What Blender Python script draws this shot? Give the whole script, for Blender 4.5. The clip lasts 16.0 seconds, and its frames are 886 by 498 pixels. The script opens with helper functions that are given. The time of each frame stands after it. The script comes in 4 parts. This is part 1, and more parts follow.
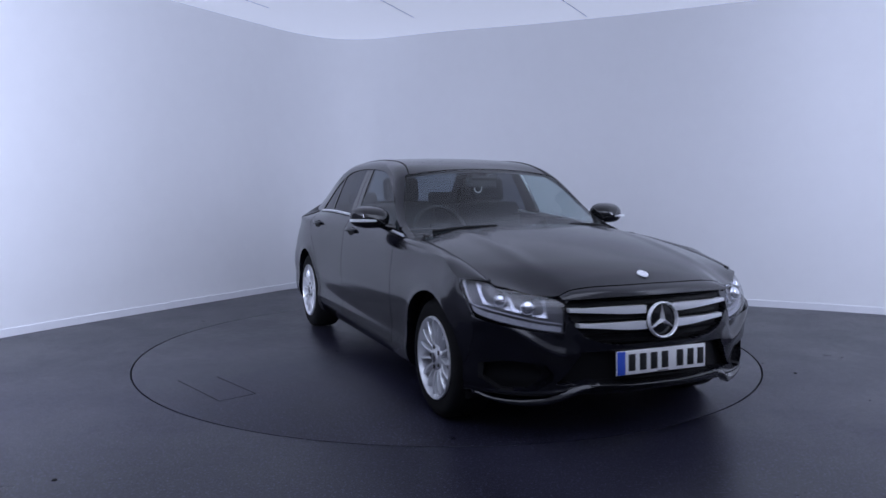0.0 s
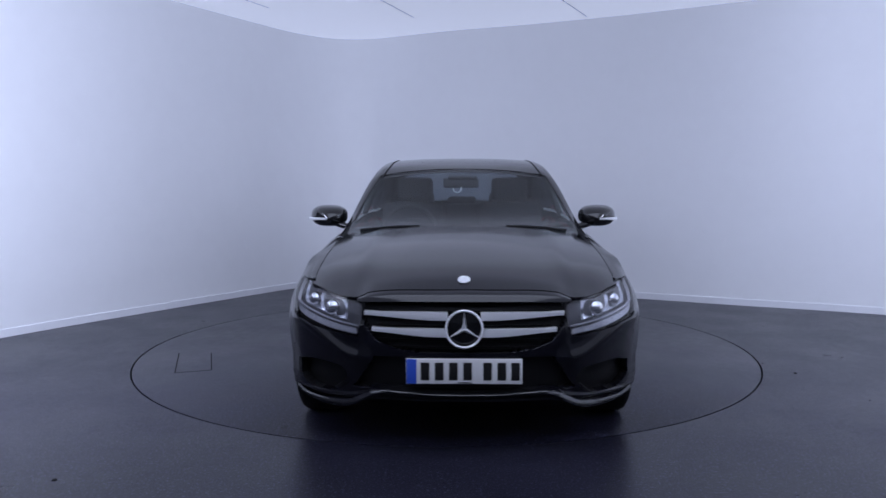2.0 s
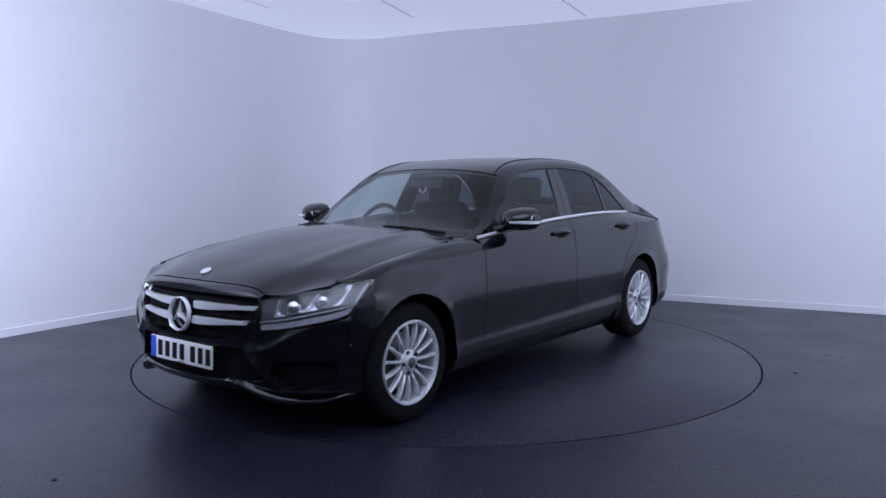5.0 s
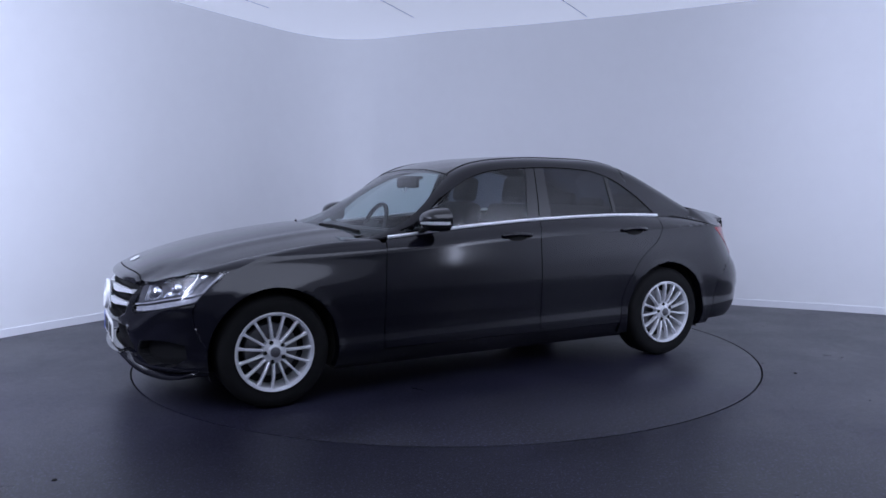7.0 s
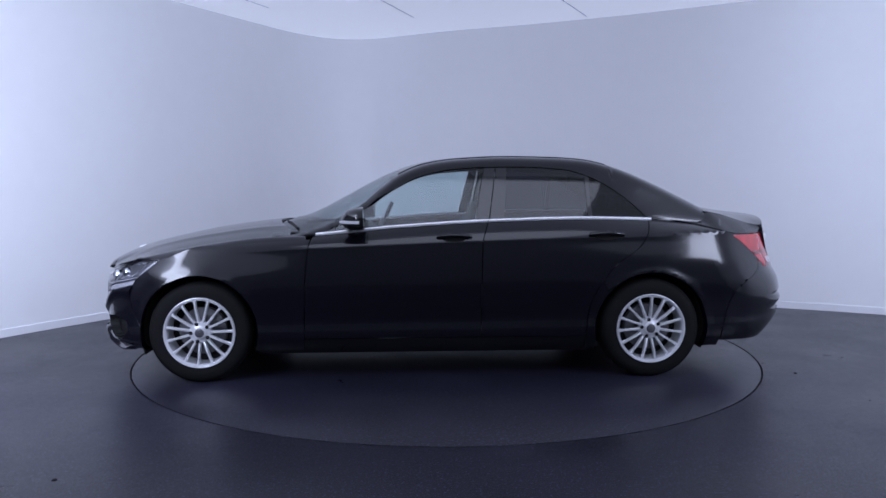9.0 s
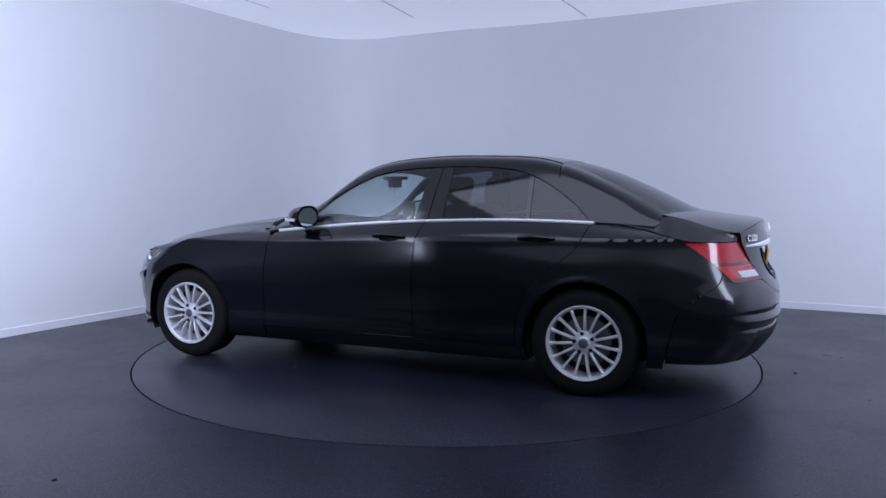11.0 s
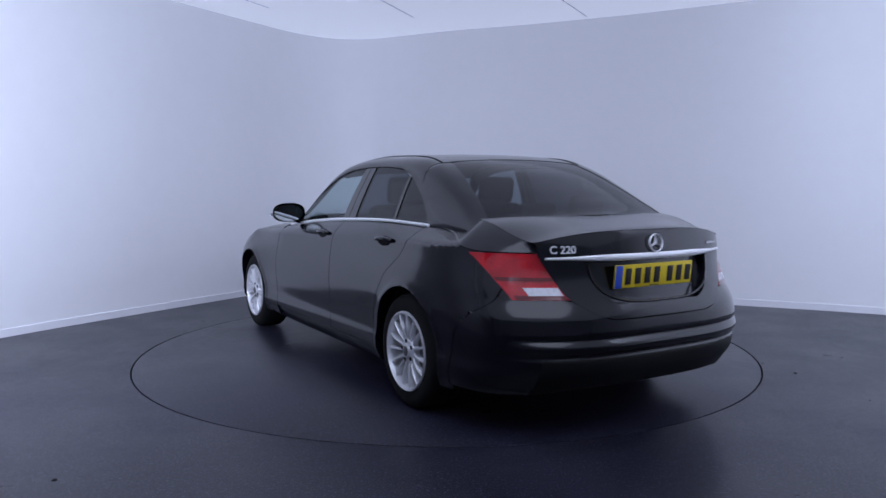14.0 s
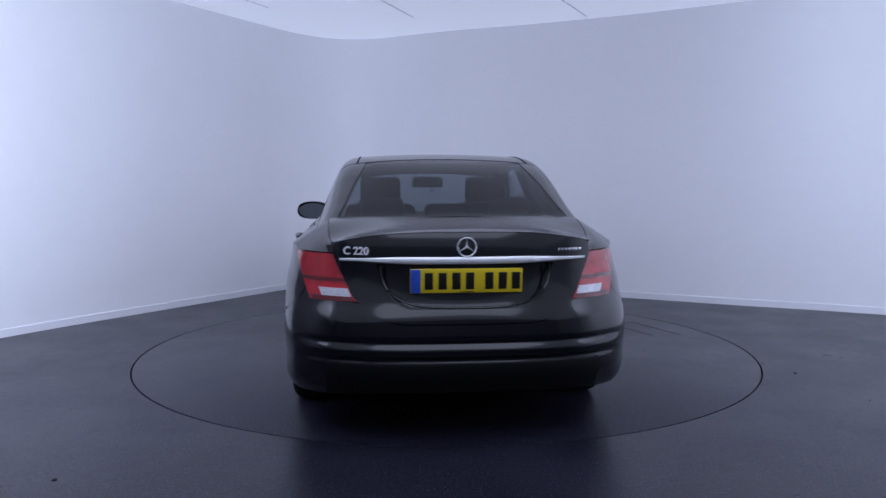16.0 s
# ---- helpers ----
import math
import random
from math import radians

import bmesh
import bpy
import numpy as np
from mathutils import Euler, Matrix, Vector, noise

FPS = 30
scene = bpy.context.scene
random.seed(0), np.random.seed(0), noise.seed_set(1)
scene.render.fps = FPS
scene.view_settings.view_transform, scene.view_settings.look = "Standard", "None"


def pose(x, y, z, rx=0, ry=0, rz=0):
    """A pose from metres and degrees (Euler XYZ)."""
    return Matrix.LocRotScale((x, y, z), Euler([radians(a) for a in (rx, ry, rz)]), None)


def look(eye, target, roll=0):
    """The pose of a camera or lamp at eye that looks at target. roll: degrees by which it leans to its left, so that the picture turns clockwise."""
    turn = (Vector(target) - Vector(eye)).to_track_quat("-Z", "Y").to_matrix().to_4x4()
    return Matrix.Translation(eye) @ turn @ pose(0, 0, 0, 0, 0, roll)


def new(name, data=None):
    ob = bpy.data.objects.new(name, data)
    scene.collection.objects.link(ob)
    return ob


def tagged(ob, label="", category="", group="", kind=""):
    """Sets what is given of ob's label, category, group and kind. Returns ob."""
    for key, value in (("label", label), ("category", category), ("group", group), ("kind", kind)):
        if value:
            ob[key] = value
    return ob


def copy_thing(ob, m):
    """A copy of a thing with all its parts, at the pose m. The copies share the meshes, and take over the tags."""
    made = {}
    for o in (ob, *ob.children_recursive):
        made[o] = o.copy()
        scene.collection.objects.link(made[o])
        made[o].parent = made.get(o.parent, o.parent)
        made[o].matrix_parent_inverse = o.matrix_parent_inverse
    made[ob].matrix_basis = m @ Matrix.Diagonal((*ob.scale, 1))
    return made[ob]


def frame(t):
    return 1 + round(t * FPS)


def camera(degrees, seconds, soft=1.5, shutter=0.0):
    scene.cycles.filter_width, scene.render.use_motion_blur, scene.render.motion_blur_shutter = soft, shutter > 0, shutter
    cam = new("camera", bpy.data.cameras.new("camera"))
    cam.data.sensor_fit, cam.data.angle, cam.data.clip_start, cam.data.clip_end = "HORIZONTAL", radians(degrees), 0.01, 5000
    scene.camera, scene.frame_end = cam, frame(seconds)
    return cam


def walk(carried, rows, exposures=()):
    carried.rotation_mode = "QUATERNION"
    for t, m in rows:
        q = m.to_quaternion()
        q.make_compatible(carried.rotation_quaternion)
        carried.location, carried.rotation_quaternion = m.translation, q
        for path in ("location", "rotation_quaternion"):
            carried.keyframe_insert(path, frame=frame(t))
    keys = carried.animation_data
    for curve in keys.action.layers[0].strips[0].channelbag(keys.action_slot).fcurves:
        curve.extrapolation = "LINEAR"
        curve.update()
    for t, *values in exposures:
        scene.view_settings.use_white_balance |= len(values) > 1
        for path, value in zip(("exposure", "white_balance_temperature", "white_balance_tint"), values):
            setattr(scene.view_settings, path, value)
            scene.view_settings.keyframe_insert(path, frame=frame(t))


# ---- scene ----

# the camera stands on a tripod before the turntable
cam = camera(60.12, 16.0, soft=1.5, shutter=0.5)
EYE = (0.0, -5.760, 1.243)
TILT, TURN, LEAN = 4.909, 0.218, 0.075
STILL = pose(*EYE, 90 - TILT, 0, TURN) @ pose(0, 0, 0, 0, 0, -LEAN)
walk(cam, [(0.0, STILL), (16.0, STILL)], [(0.0, 0.0), (16.0, 0.0)])

CEILING = 3.0
TABLE_R = 2.2353


def table_angle(t):
    """The turntable's angle in degrees."""
    s = t - 8
    return -164.439 - 12.36483 * s - 0.018616 * s ** 2 + 0.000362 * s ** 3


# ---- light ----
world = bpy.data.worlds.new("world")
scene.world = world
world.use_nodes = True
world.node_tree.nodes["Background"].inputs[0].default_value = (0.5, 0.58, 0.8, 1)
world.node_tree.nodes["Background"].inputs[1].default_value = 0.02
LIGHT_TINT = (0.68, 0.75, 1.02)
# added soft fill panels under the ceiling, out of view: place, direction, size, watts
FILL_PANELS = [((-3.0, -3.5, 2.30), (-0.66, 0.68, -0.24), 2.0, 250), ((3.7, -3.4, 2.30), (0.50, 0.82, -0.20), 2.0, 142), ((0.2, -3.7, 2.96), (0.0, 0.02, -1.0), 3.3, 52)]
for place, way, size, watts in FILL_PANELS:
    lamp = bpy.data.lights.new("fill_lamp", "AREA")
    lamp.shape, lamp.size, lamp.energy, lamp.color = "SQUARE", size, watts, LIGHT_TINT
    new("fill_lamp", lamp).matrix_world = look(Vector(place) + Vector(way) * 0.06, Vector(place) + Vector(way))


# ---- materials ----
def material(name, colour, rough=0.5, metal=0.0, vary=0.0, scale=8.0, bump=0.0, bump_scale=60.0, coat=0.0, coat_rough=0.03, rough_vary=0.0, ior=1.5):
    """A surface with its colour and gloss varied by noise at two scales, and fine relief."""
    m = bpy.data.materials.new(name)
    m.use_nodes = True
    t = m.node_tree
    b = t.nodes["Principled BSDF"]
    b.inputs["Base Color"].default_value = (*colour, 1)
    b.inputs["Roughness"].default_value = rough
    b.inputs["Metallic"].default_value = metal
    b.inputs["IOR"].default_value = ior
    b.inputs["Coat Weight"].default_value = coat
    b.inputs["Coat Roughness"].default_value = coat_rough
    co = t.nodes.new("ShaderNodeTexCoord").outputs["Object"]

    def noise_at(s, detail=4.0):
        n = t.nodes.new("ShaderNodeTexNoise")
        n.inputs["Scale"].default_value, n.inputs["Detail"].default_value = s, detail
        t.links.new(co, n.inputs["Vector"])
        return n.outputs["Fac"]

    if vary or rough_vary:
        mix = t.nodes.new("ShaderNodeMath")
        mix.operation = "ADD"
        t.links.new(noise_at(scale), mix.inputs[0])
        half = t.nodes.new("ShaderNodeMath")
        half.operation = "MULTIPLY"
        half.inputs[1].default_value = 0.5
        t.links.new(noise_at(scale * 9), half.inputs[0])
        t.links.new(half.outputs[0], mix.inputs[1])
    if vary:
        ramp = t.nodes.new("ShaderNodeMapRange")
        ramp.inputs[1].default_value, ramp.inputs[2].default_value = 0.5, 1.0
        ramp.inputs[3].default_value, ramp.inputs[4].default_value = 1 - vary, 1 + vary
        t.links.new(mix.outputs[0], ramp.inputs[0])
        tint = t.nodes.new("ShaderNodeVectorMath")
        tint.operation = "SCALE"
        tint.inputs[0].default_value = colour
        t.links.new(ramp.outputs[0], tint.inputs["Scale"])
        t.links.new(tint.outputs[0], b.inputs["Base Color"])
    if rough_vary:
        r2 = t.nodes.new("ShaderNodeMapRange")
        r2.inputs[1].default_value, r2.inputs[2].default_value = 0.5, 1.0
        r2.inputs[3].default_value, r2.inputs[4].default_value = rough - rough_vary, rough + rough_vary
        t.links.new(mix.outputs[0], r2.inputs[0])
        t.links.new(r2.outputs[0], b.inputs["Roughness"])
    if bump:
        bp = t.nodes.new("ShaderNodeBump")
        bp.inputs["Strength"].default_value, bp.inputs["Distance"].default_value = bump, 0.002
        t.links.new(noise_at(bump_scale, 3.0), bp.inputs["Height"])
        t.links.new(bp.outputs[0], b.inputs["Normal"])
    return m


def pane(name, tint, rough=0.0, ior=1.5):
    """Thin tinted glass: light passes with the tint, the surface mirrors by Fresnel."""
    m = bpy.data.materials.new(name)
    m.use_nodes = True
    t = m.node_tree
    t.nodes.clear()
    out = t.nodes.new("ShaderNodeOutputMaterial")
    clear = t.nodes.new("ShaderNodeBsdfTransparent")
    clear.inputs[0].default_value = (*tint, 1)
    gloss = t.nodes.new("ShaderNodeBsdfGlossy")
    gloss.inputs["Roughness"].default_value = rough
    edge = t.nodes.new("ShaderNodeLayerWeight")
    power = t.nodes.new("ShaderNodeMath")
    power.operation = "POWER"
    power.inputs[1].default_value = 5.0
    t.links.new(edge.outputs["Facing"], power.inputs[0])
    fres = t.nodes.new("ShaderNodeMath")
    fres.operation = "MULTIPLY_ADD"
    fres.inputs[1].default_value, fres.inputs[2].default_value = 0.9, ((ior - 1) / (ior + 1)) ** 2 * 1.6
    t.links.new(power.outputs[0], fres.inputs[0])
    mix = t.nodes.new("ShaderNodeMixShader")
    t.links.new(fres.outputs[0], mix.inputs[0])
    t.links.new(clear.outputs[0], mix.inputs[1])
    t.links.new(gloss.outputs[0], mix.inputs[2])
    t.links.new(mix.outputs[0], out.inputs[0])
    return m


def glow(name, colour, strength):
    m = bpy.data.materials.new(name)
    m.use_nodes = True
    b = m.node_tree.nodes["Principled BSDF"]
    b.inputs["Base Color"].default_value = (0.8, 0.8, 0.8, 1)
    b.inputs["Emission Color"].default_value = (*colour, 1)
    b.inputs["Emission Strength"].default_value = strength
    return m


WALL = material("wall_paint", (0.76, 0.77, 0.79), 0.55, vary=0.02, scale=0.8, bump=0.12, bump_scale=180, rough_vary=0.05)
CEIL = material("luminous_ceiling_sheet", (0.74, 0.75, 0.77), 0.7, vary=0.015, scale=0.6, bump=0.1, bump_scale=160)
CEIL.node_tree.nodes["Principled BSDF"].inputs["Emission Color"].default_value = (*LIGHT_TINT, 1)
CEIL.node_tree.nodes["Principled BSDF"].inputs["Emission Strength"].default_value = 0.44
SKIRT = material("skirting_paint", (0.72, 0.73, 0.76), 0.35, vary=0.02, scale=3)
FLOOR = material("floor_sheet", (0.010, 0.010, 0.017), 0.33, vary=0.40, scale=1.7, bump=0.30, bump_scale=260, rough_vary=0.06, ior=1.38)
TABLE = material("table_sheet", (0.010, 0.010, 0.018), 0.32, vary=0.40, scale=1.6, bump=0.30, bump_scale=260, rough_vary=0.05, ior=1.38)
def flecked(m, fleck, scale):
    """Add small pale flecks of the sheet's own pattern."""
    t = m.node_tree
    b = t.nodes["Principled BSDF"]
    n = t.nodes.new("ShaderNodeTexNoise")
    n.inputs["Scale"].default_value, n.inputs["Detail"].default_value = scale, 2.0
    t.links.new(t.nodes.new("ShaderNodeTexCoord").outputs["Object"], n.inputs["Vector"])
    r = t.nodes.new("ShaderNodeMapRange")
    r.inputs[1].default_value, r.inputs[2].default_value = 0.56, 0.72
    t.links.new(n.outputs["Fac"], r.inputs[0])
    mix = t.nodes.new("ShaderNodeMixRGB")
    t.links.new(r.outputs[0], mix.inputs[0])
    t.links.new(b.inputs["Base Color"].links[0].from_socket, mix.inputs[1])
    mix.inputs[2].default_value = (*fleck, 1)
    t.links.new(mix.outputs[0], b.inputs["Base Color"])


flecked(FLOOR, (0.085, 0.085, 0.145), 75.0)
flecked(TABLE, (0.06, 0.06, 0.105), 75.0)
GAP = material("dark_gap", (0.006, 0.006, 0.006), 0.9)
DARKROOM = material("entrance_darkness", (0.05, 0.05, 0.058), 0.9, vary=0.3, scale=3)
PAINT = material("black_paint", (0.0038, 0.0038, 0.0070), 0.20, vary=0.15, scale=600, ior=1.36, coat=0.55, coat_rough=0.09)
PLASTIC = material("black_plastic", (0.006, 0.006, 0.007), 0.55, bump=0.2, bump_scale=500, ior=1.35)
# grey in place of pale walls in dim light; also the ceiling joints' colour
DIM_GREY = material("dim_wall_and_joint_grey", (0.26, 0.27, 0.29), 0.6, vary=0.04, scale=0.8, bump=0.1, bump_scale=180)
GLOSSBLACK = material("gloss_black_plastic", (0.006, 0.006, 0.007), 0.12, coat=0.5)
RUBBER = material("tyre_rubber", (0.004, 0.004, 0.0045), 0.8, vary=0.2, scale=20, bump=0.2, bump_scale=200, ior=1.3)
ALLOY = material("alloy", (0.74, 0.75, 0.78), 0.28, 0.45, vary=0.05, scale=30)
SILVER = material("satin_silver", (0.82, 0.83, 0.86), 0.30, 0.25)
CHROME = material("chrome", (0.85, 0.86, 0.88), 0.07, 1.0)
DISC = material("brake_steel", (0.20, 0.20, 0.21), 0.45, 0.9, vary=0.2, scale=20)
CLOTH = material("seat_cloth", (0.025, 0.025, 0.028), 0.85, vary=0.2, scale=60, bump=0.3, bump_scale=400)
TRIM = material("cabin_plastic", (0.03, 0.03, 0.032), 0.6, bump=0.2, bump_scale=300)
LINING = material("roof_lining", (0.35, 0.35, 0.36), 0.9, vary=0.05, scale=30)
REDLENS = material("red_lens", (0.40, 0.006, 0.014), 0.14, vary=0.30, scale=14, coat=0.6)
DARKRED = material("dark_red_lens", (0.11, 0.002, 0.005), 0.14, coat=0.6)
CLEARLENS = material("clear_lens_reflector", (0.56, 0.56, 0.60), 0.18, 0.3, vary=0.2, scale=50)
LAMPSTRIP = material("lamp_light_guide", (0.48, 0.48, 0.52), 0.22, 0.2)
LAMPINNER = material("lamp_reflector", (0.50, 0.51, 0.55), 0.22, 0.8, vary=0.3, scale=40)
LAMPGREY = material("lamp_grey_bezel", (0.10, 0.10, 0.11), 0.3, 0.3)
WHITEPLATE = material("white_plate", (0.75, 0.75, 0.75), 0.35, vary=0.02, scale=20)
YELLOWPLATE = material("yellow_plate", (0.72, 0.55, 0.02), 0.35, vary=0.02, scale=20)
BLUEBAND = material("blue_band", (0.03, 0.09, 0.52), 0.35)
INK = material("black_ink", (0.008, 0.008, 0.008), 0.4)
MIRROR = material("mirror_glass", (0.55, 0.60, 0.62), 0.03, 1.0)
GLASS_FRONT = pane("windscreen_glass", (0.66, 0.74, 0.75))
GLASS_SIDE = pane("front_window_glass", (0.70, 0.80, 0.81))
GLASS_TINT = pane("dark_window_glass", (0.11, 0.12, 0.15))
GLASS_REAR = pane("rear_window_glass", (0.22, 0.24, 0.28))
LENS = pane("headlamp_lens", (0.86, 0.87, 0.90), ior=1.5)
# glow put on the faces of the added fill panels
DIFFUSER = glow("fill_panel_diffuser", (0.70, 0.77, 1.0), 0.8)


# ---- mesh helpers ----
def part(name, bm, mat, parent=None, label=""):
    """One mesh object from a bmesh, smooth, under its parent."""
    me = bpy.data.meshes.new(name)
    bm.to_mesh(me)
    bm.free()
    for m in (mat if isinstance(mat, (list, tuple)) else [mat]):
        me.materials.append(m)
    for p in me.polygons:
        p.use_smooth = True
    me.set_sharp_from_angle(angle=radians(38))
    ob = new(name, me)
    if parent:
        ob.parent = parent
    return tagged(ob, label)


def box(bm, x0, x1, y0, y1, z0, z1, bevel=0.0, mat=0):
    r = bmesh.ops.create_cube(bm, size=1.0, matrix=Matrix.Translation(((x0 + x1) / 2, (y0 + y1) / 2, (z0 + z1) / 2)) @ Matrix.Diagonal((abs(x1 - x0), abs(y1 - y0), abs(z1 - z0), 1)))
    fs = {f for v in r["verts"] for f in v.link_faces}
    if bevel:
        b = bmesh.ops.bevel(bm, geom=list({e for f in fs for e in f.edges}), offset=bevel, segments=3, profile=0.5, affect="EDGES")
        fs |= set(b["faces"])
    for f in fs:
        if f.is_valid:
            f.material_index = mat


def spl(pts, x):
    """Smooth curve through a few (x, value) pairs."""
    pts = sorted(pts)
    n = len(pts)
    if x <= pts[0][0]:
        return pts[0][1]
    if x >= pts[-1][0]:
        return pts[-1][1]
    sl = [(pts[i + 1][1] - pts[i][1]) / (pts[i + 1][0] - pts[i][0]) for i in range(n - 1)]
    tg = [sl[0]] + [0.0 if sl[i - 1] * sl[i] <= 0 else 2 * sl[i - 1] * sl[i] / (sl[i - 1] + sl[i]) for i in range(1, n - 1)] + [sl[-1]]
    i = max(k for k in range(n - 1) if pts[k][0] <= x)
    h = pts[i + 1][0] - pts[i][0]
    s = (x - pts[i][0]) / h
    return (pts[i][1] * (1 + 2 * s) * (1 - s) ** 2 + h * tg[i] * s * (1 - s) ** 2 + pts[i + 1][1] * s * s * (3 - 2 * s) + h * tg[i + 1] * s * s * (s - 1))


def span(a, b, n):
    return [a + (b - a) * i / n for i in range(n + 1)]


def lerp(a, b, t):
    return a + (b - a) * t


def step(a, b, x):
    s = min(1.0, max(0.0, (x - a) / (b - a)))
    return s * s * (3 - 2 * s)


# ---- the room ----
# wall line in plan, from behind the camera on one side, round the far corner, to the other side
WALL_LINE = [(-6.0, -8.2), (-5.30, -4.25), (-4.365, -1.266), (-3.607, 0.337), (-2.928, 1.508), (-2.151, 2.754), (-1.863, 3.195), (-1.601, 3.486), (-1.313, 3.666), (-0.953, 3.692),
             (-0.603, 3.554), (0.07, 3.242), (0.919, 2.945), (1.899, 2.531), (2.949, 1.999), (4.154, 1.40), (5.187, 0.574), (6.179, -1.298), (6.70, -4.6), (6.7, -8.2)]


CEILING_POSE = pose(0, 3.06, CEILING, -1.6, 0, 0) @ pose(0, -3.06, 0)   # the sheet is tilted up towards the camera so its edge fits the view


def curve_line(pts, n):
    """Points of a smooth line through pts."""
    out = []
    for i in range(len(pts) - 1):
        p0, p1, p2, p3 = (Vector(pts[max(0, min(len(pts) - 1, k))]) for k in (i - 1, i, i + 1, i + 2))
        for k in range(n):
            s = k / n
            out.append(0.5 * (2 * p1 + (p2 - p0) * s + (2 * p0 - 5 * p1 + 4 * p2 - p3) * s * s + (3 * p1 - p0 - 3 * p2 + p3) * s ** 3))
    return out + [Vector(pts[-1])]


def ribbon(line, z0, z1, off0, off1, rows=1, top_bevel=0.0):
    """A standing band along a plan line, between two offsets outward from the room."""
    bm = bmesh.new()
    ring = []
    for i, p in enumerate(line):
        d = (line[min(i + 1, len(line) - 1)] - line[max(i - 1, 0)]).normalized()
        out = Vector((-d.y, d.x))
        a, b = p + out * off0, p + out * off1
        zs = span(z0, z1 - top_bevel, rows)
        col = [bm.verts.new((b.x, b.y, z0))] + [bm.verts.new((a.x, a.y, z)) for z in zs]
        if top_bevel:
            q = p + out * (off0 + top_bevel)
            col.append(bm.verts.new((q.x, q.y, z1)))
        col.append(bm.verts.new((b.x, b.y, z1)))
        ring.append(col)
    for c0, c1 in zip(ring, ring[1:]):
        k = len(c0)
        for j in range(k):
            bm.faces.new((c0[j], c1[j], c1[(j + 1) % k], c0[(j + 1) % k]))
    bmesh.ops.recalc_face_normals(bm, faces=bm.faces)
    return bm


line = curve_line(WALL_LINE, 10)
first = min(i for i, p in enumerate(line) if p.y > -0.05)
gate = max(i for i, p in enumerate(line[:first]) if p.y < -6.3)
tagged(part("wall_left", ribbon(line[:gate + 1], 0.0, CEILING + 0.40, 0.0, 0.12, rows=4), DIM_GREY), "studio wall beside the entrance, unseen, its dim light put into grey", "wall", kind="structure")
# dark sheet added, unseen, in place of the dark opening mirrored in the car
tagged(part("dark_entrance", ribbon(line[gate:first + 1], 0.0, CEILING + 0.40, 0.0, 0.12, rows=4), DARKROOM), "unseen dark sheet standing for the darkness of the studio's entrance", "wall", kind="structure")
line = line[first:]
tagged(part("wall_curved", ribbon(line, 0.0, CEILING + 0.40, 0.0, 0.12, rows=6), WALL), "pale painted studio wall curving round the far corner", "wall", kind="structure")
tagged(part("baseboard", ribbon(line, 0.0, 0.068, -0.012, -0.001, top_bevel=0.004), SKIRT), "low pale painted skirting along the curved wall", "baseboard", kind="structure")
bm = bmesh.new()
box(bm, -6.3, 7.0, -8.32, -8.2, 0, CEILING + 0.40)
tagged(part("wall_back", bm, DIM_GREY), "back wall of the studio behind the camera, unseen, its dim light put into grey", "wall", kind="structure")
bm = bmesh.new()
box(bm, -6.4, 7.1, -8.4, 4.6, 0, 0.1)
bmesh.ops.transform(bm, verts=bm.verts, matrix=CEILING_POSE)
tagged(part("ceiling", bm, CEIL), "pale backlit stretch ceiling with fine joints", "ceiling", kind="structure")


for a, b in (((-0.72, 1.70), (-0.34, 2.62)), ((1.02, 1.70), (1.50, 2.58)), ((-2.15, 1.5), (-1.80, 2.2)), ((2.9, 1.2), (3.1, 1.7))):
    bm = bmesh.new()
    d = Vector((b[0] - a[0], b[1] - a[1]))
    box(bm, 0, d.length, -0.004, 0.004, -0.003, -0.0005)
    tagged(part("trim", bm, DIM_GREY), "thin grey joint in the ceiling sheet", "trim", kind="structure").matrix_basis = CEILING_POSE @ pose(a[0], a[1], 0, 0, 0, math.degrees(math.atan2(d.y, d.x)))


# floor with a round opening for the turntable
bm = bmesh.new()
n = 200
ring = [bm.verts.new((TABLE_R * math.cos(2 * math.pi * k / n), TABLE_R * math.sin(2 * math.pi * k / n), 0)) for k in range(n)]
deep = [bm.verts.new((v.co.x, v.co.y, -0.08)) for v in ring]
rim = []
for v in ring:
    d = v.co.normalized()
    s = min((7.2 if d.x > 0 else 6.6) / max(abs(d.x), 1e-6), (4.9 if d.y > 0 else 8.3) / max(abs(d.y), 1e-6))
    rim.append(bm.verts.new((d.x * s, d.y * s, 0)))
for k in range(n):
    j = (k + 1) % n
    bm.faces.new((ring[k], rim[k], rim[j], ring[j]))
    bm.faces.new((deep[k], ring[k], ring[j], deep[j]))
tagged(part("floor", bm, FLOOR), "dark grey speckled studio floor with a dull sheen", "floor", kind="structure")
bm = bmesh.new()
bmesh.ops.create_circle(bm, cap_ends=True, radius=TABLE_R + 0.1, segments=64, matrix=pose(0, 0, -0.08))
tagged(part("turntable_pit", bm, GAP), "dark pit under the turntable", "pit", kind="structure")

for x, y in ((-1.649, -2.640), (2.288, -0.825)):
    bm = bmesh.new()
    bmesh.ops.create_cone(bm, cap_ends=True, segments=16, radius1=0.012, radius2=0.010, depth=0.004, matrix=pose(x, y, 0.002))
    tagged(part("floor_stud", bm, GAP), "small dark stud in the studio floor", "floor stud", "floor studs")
turntable = new("turntable")
tagged(turntable, "round dark turntable set flush in the studio floor", "turntable")
bm = bmesh.new()
r = TABLE_R - 0.011
tops = [[bm.verts.new((q * math.cos(2 * math.pi * k / n), q * math.sin(2 * math.pi * k / n), z)) for k in range(n)] for q, z in ((r, -0.03), (r, -0.001), (r - 0.002, 0.0005))]
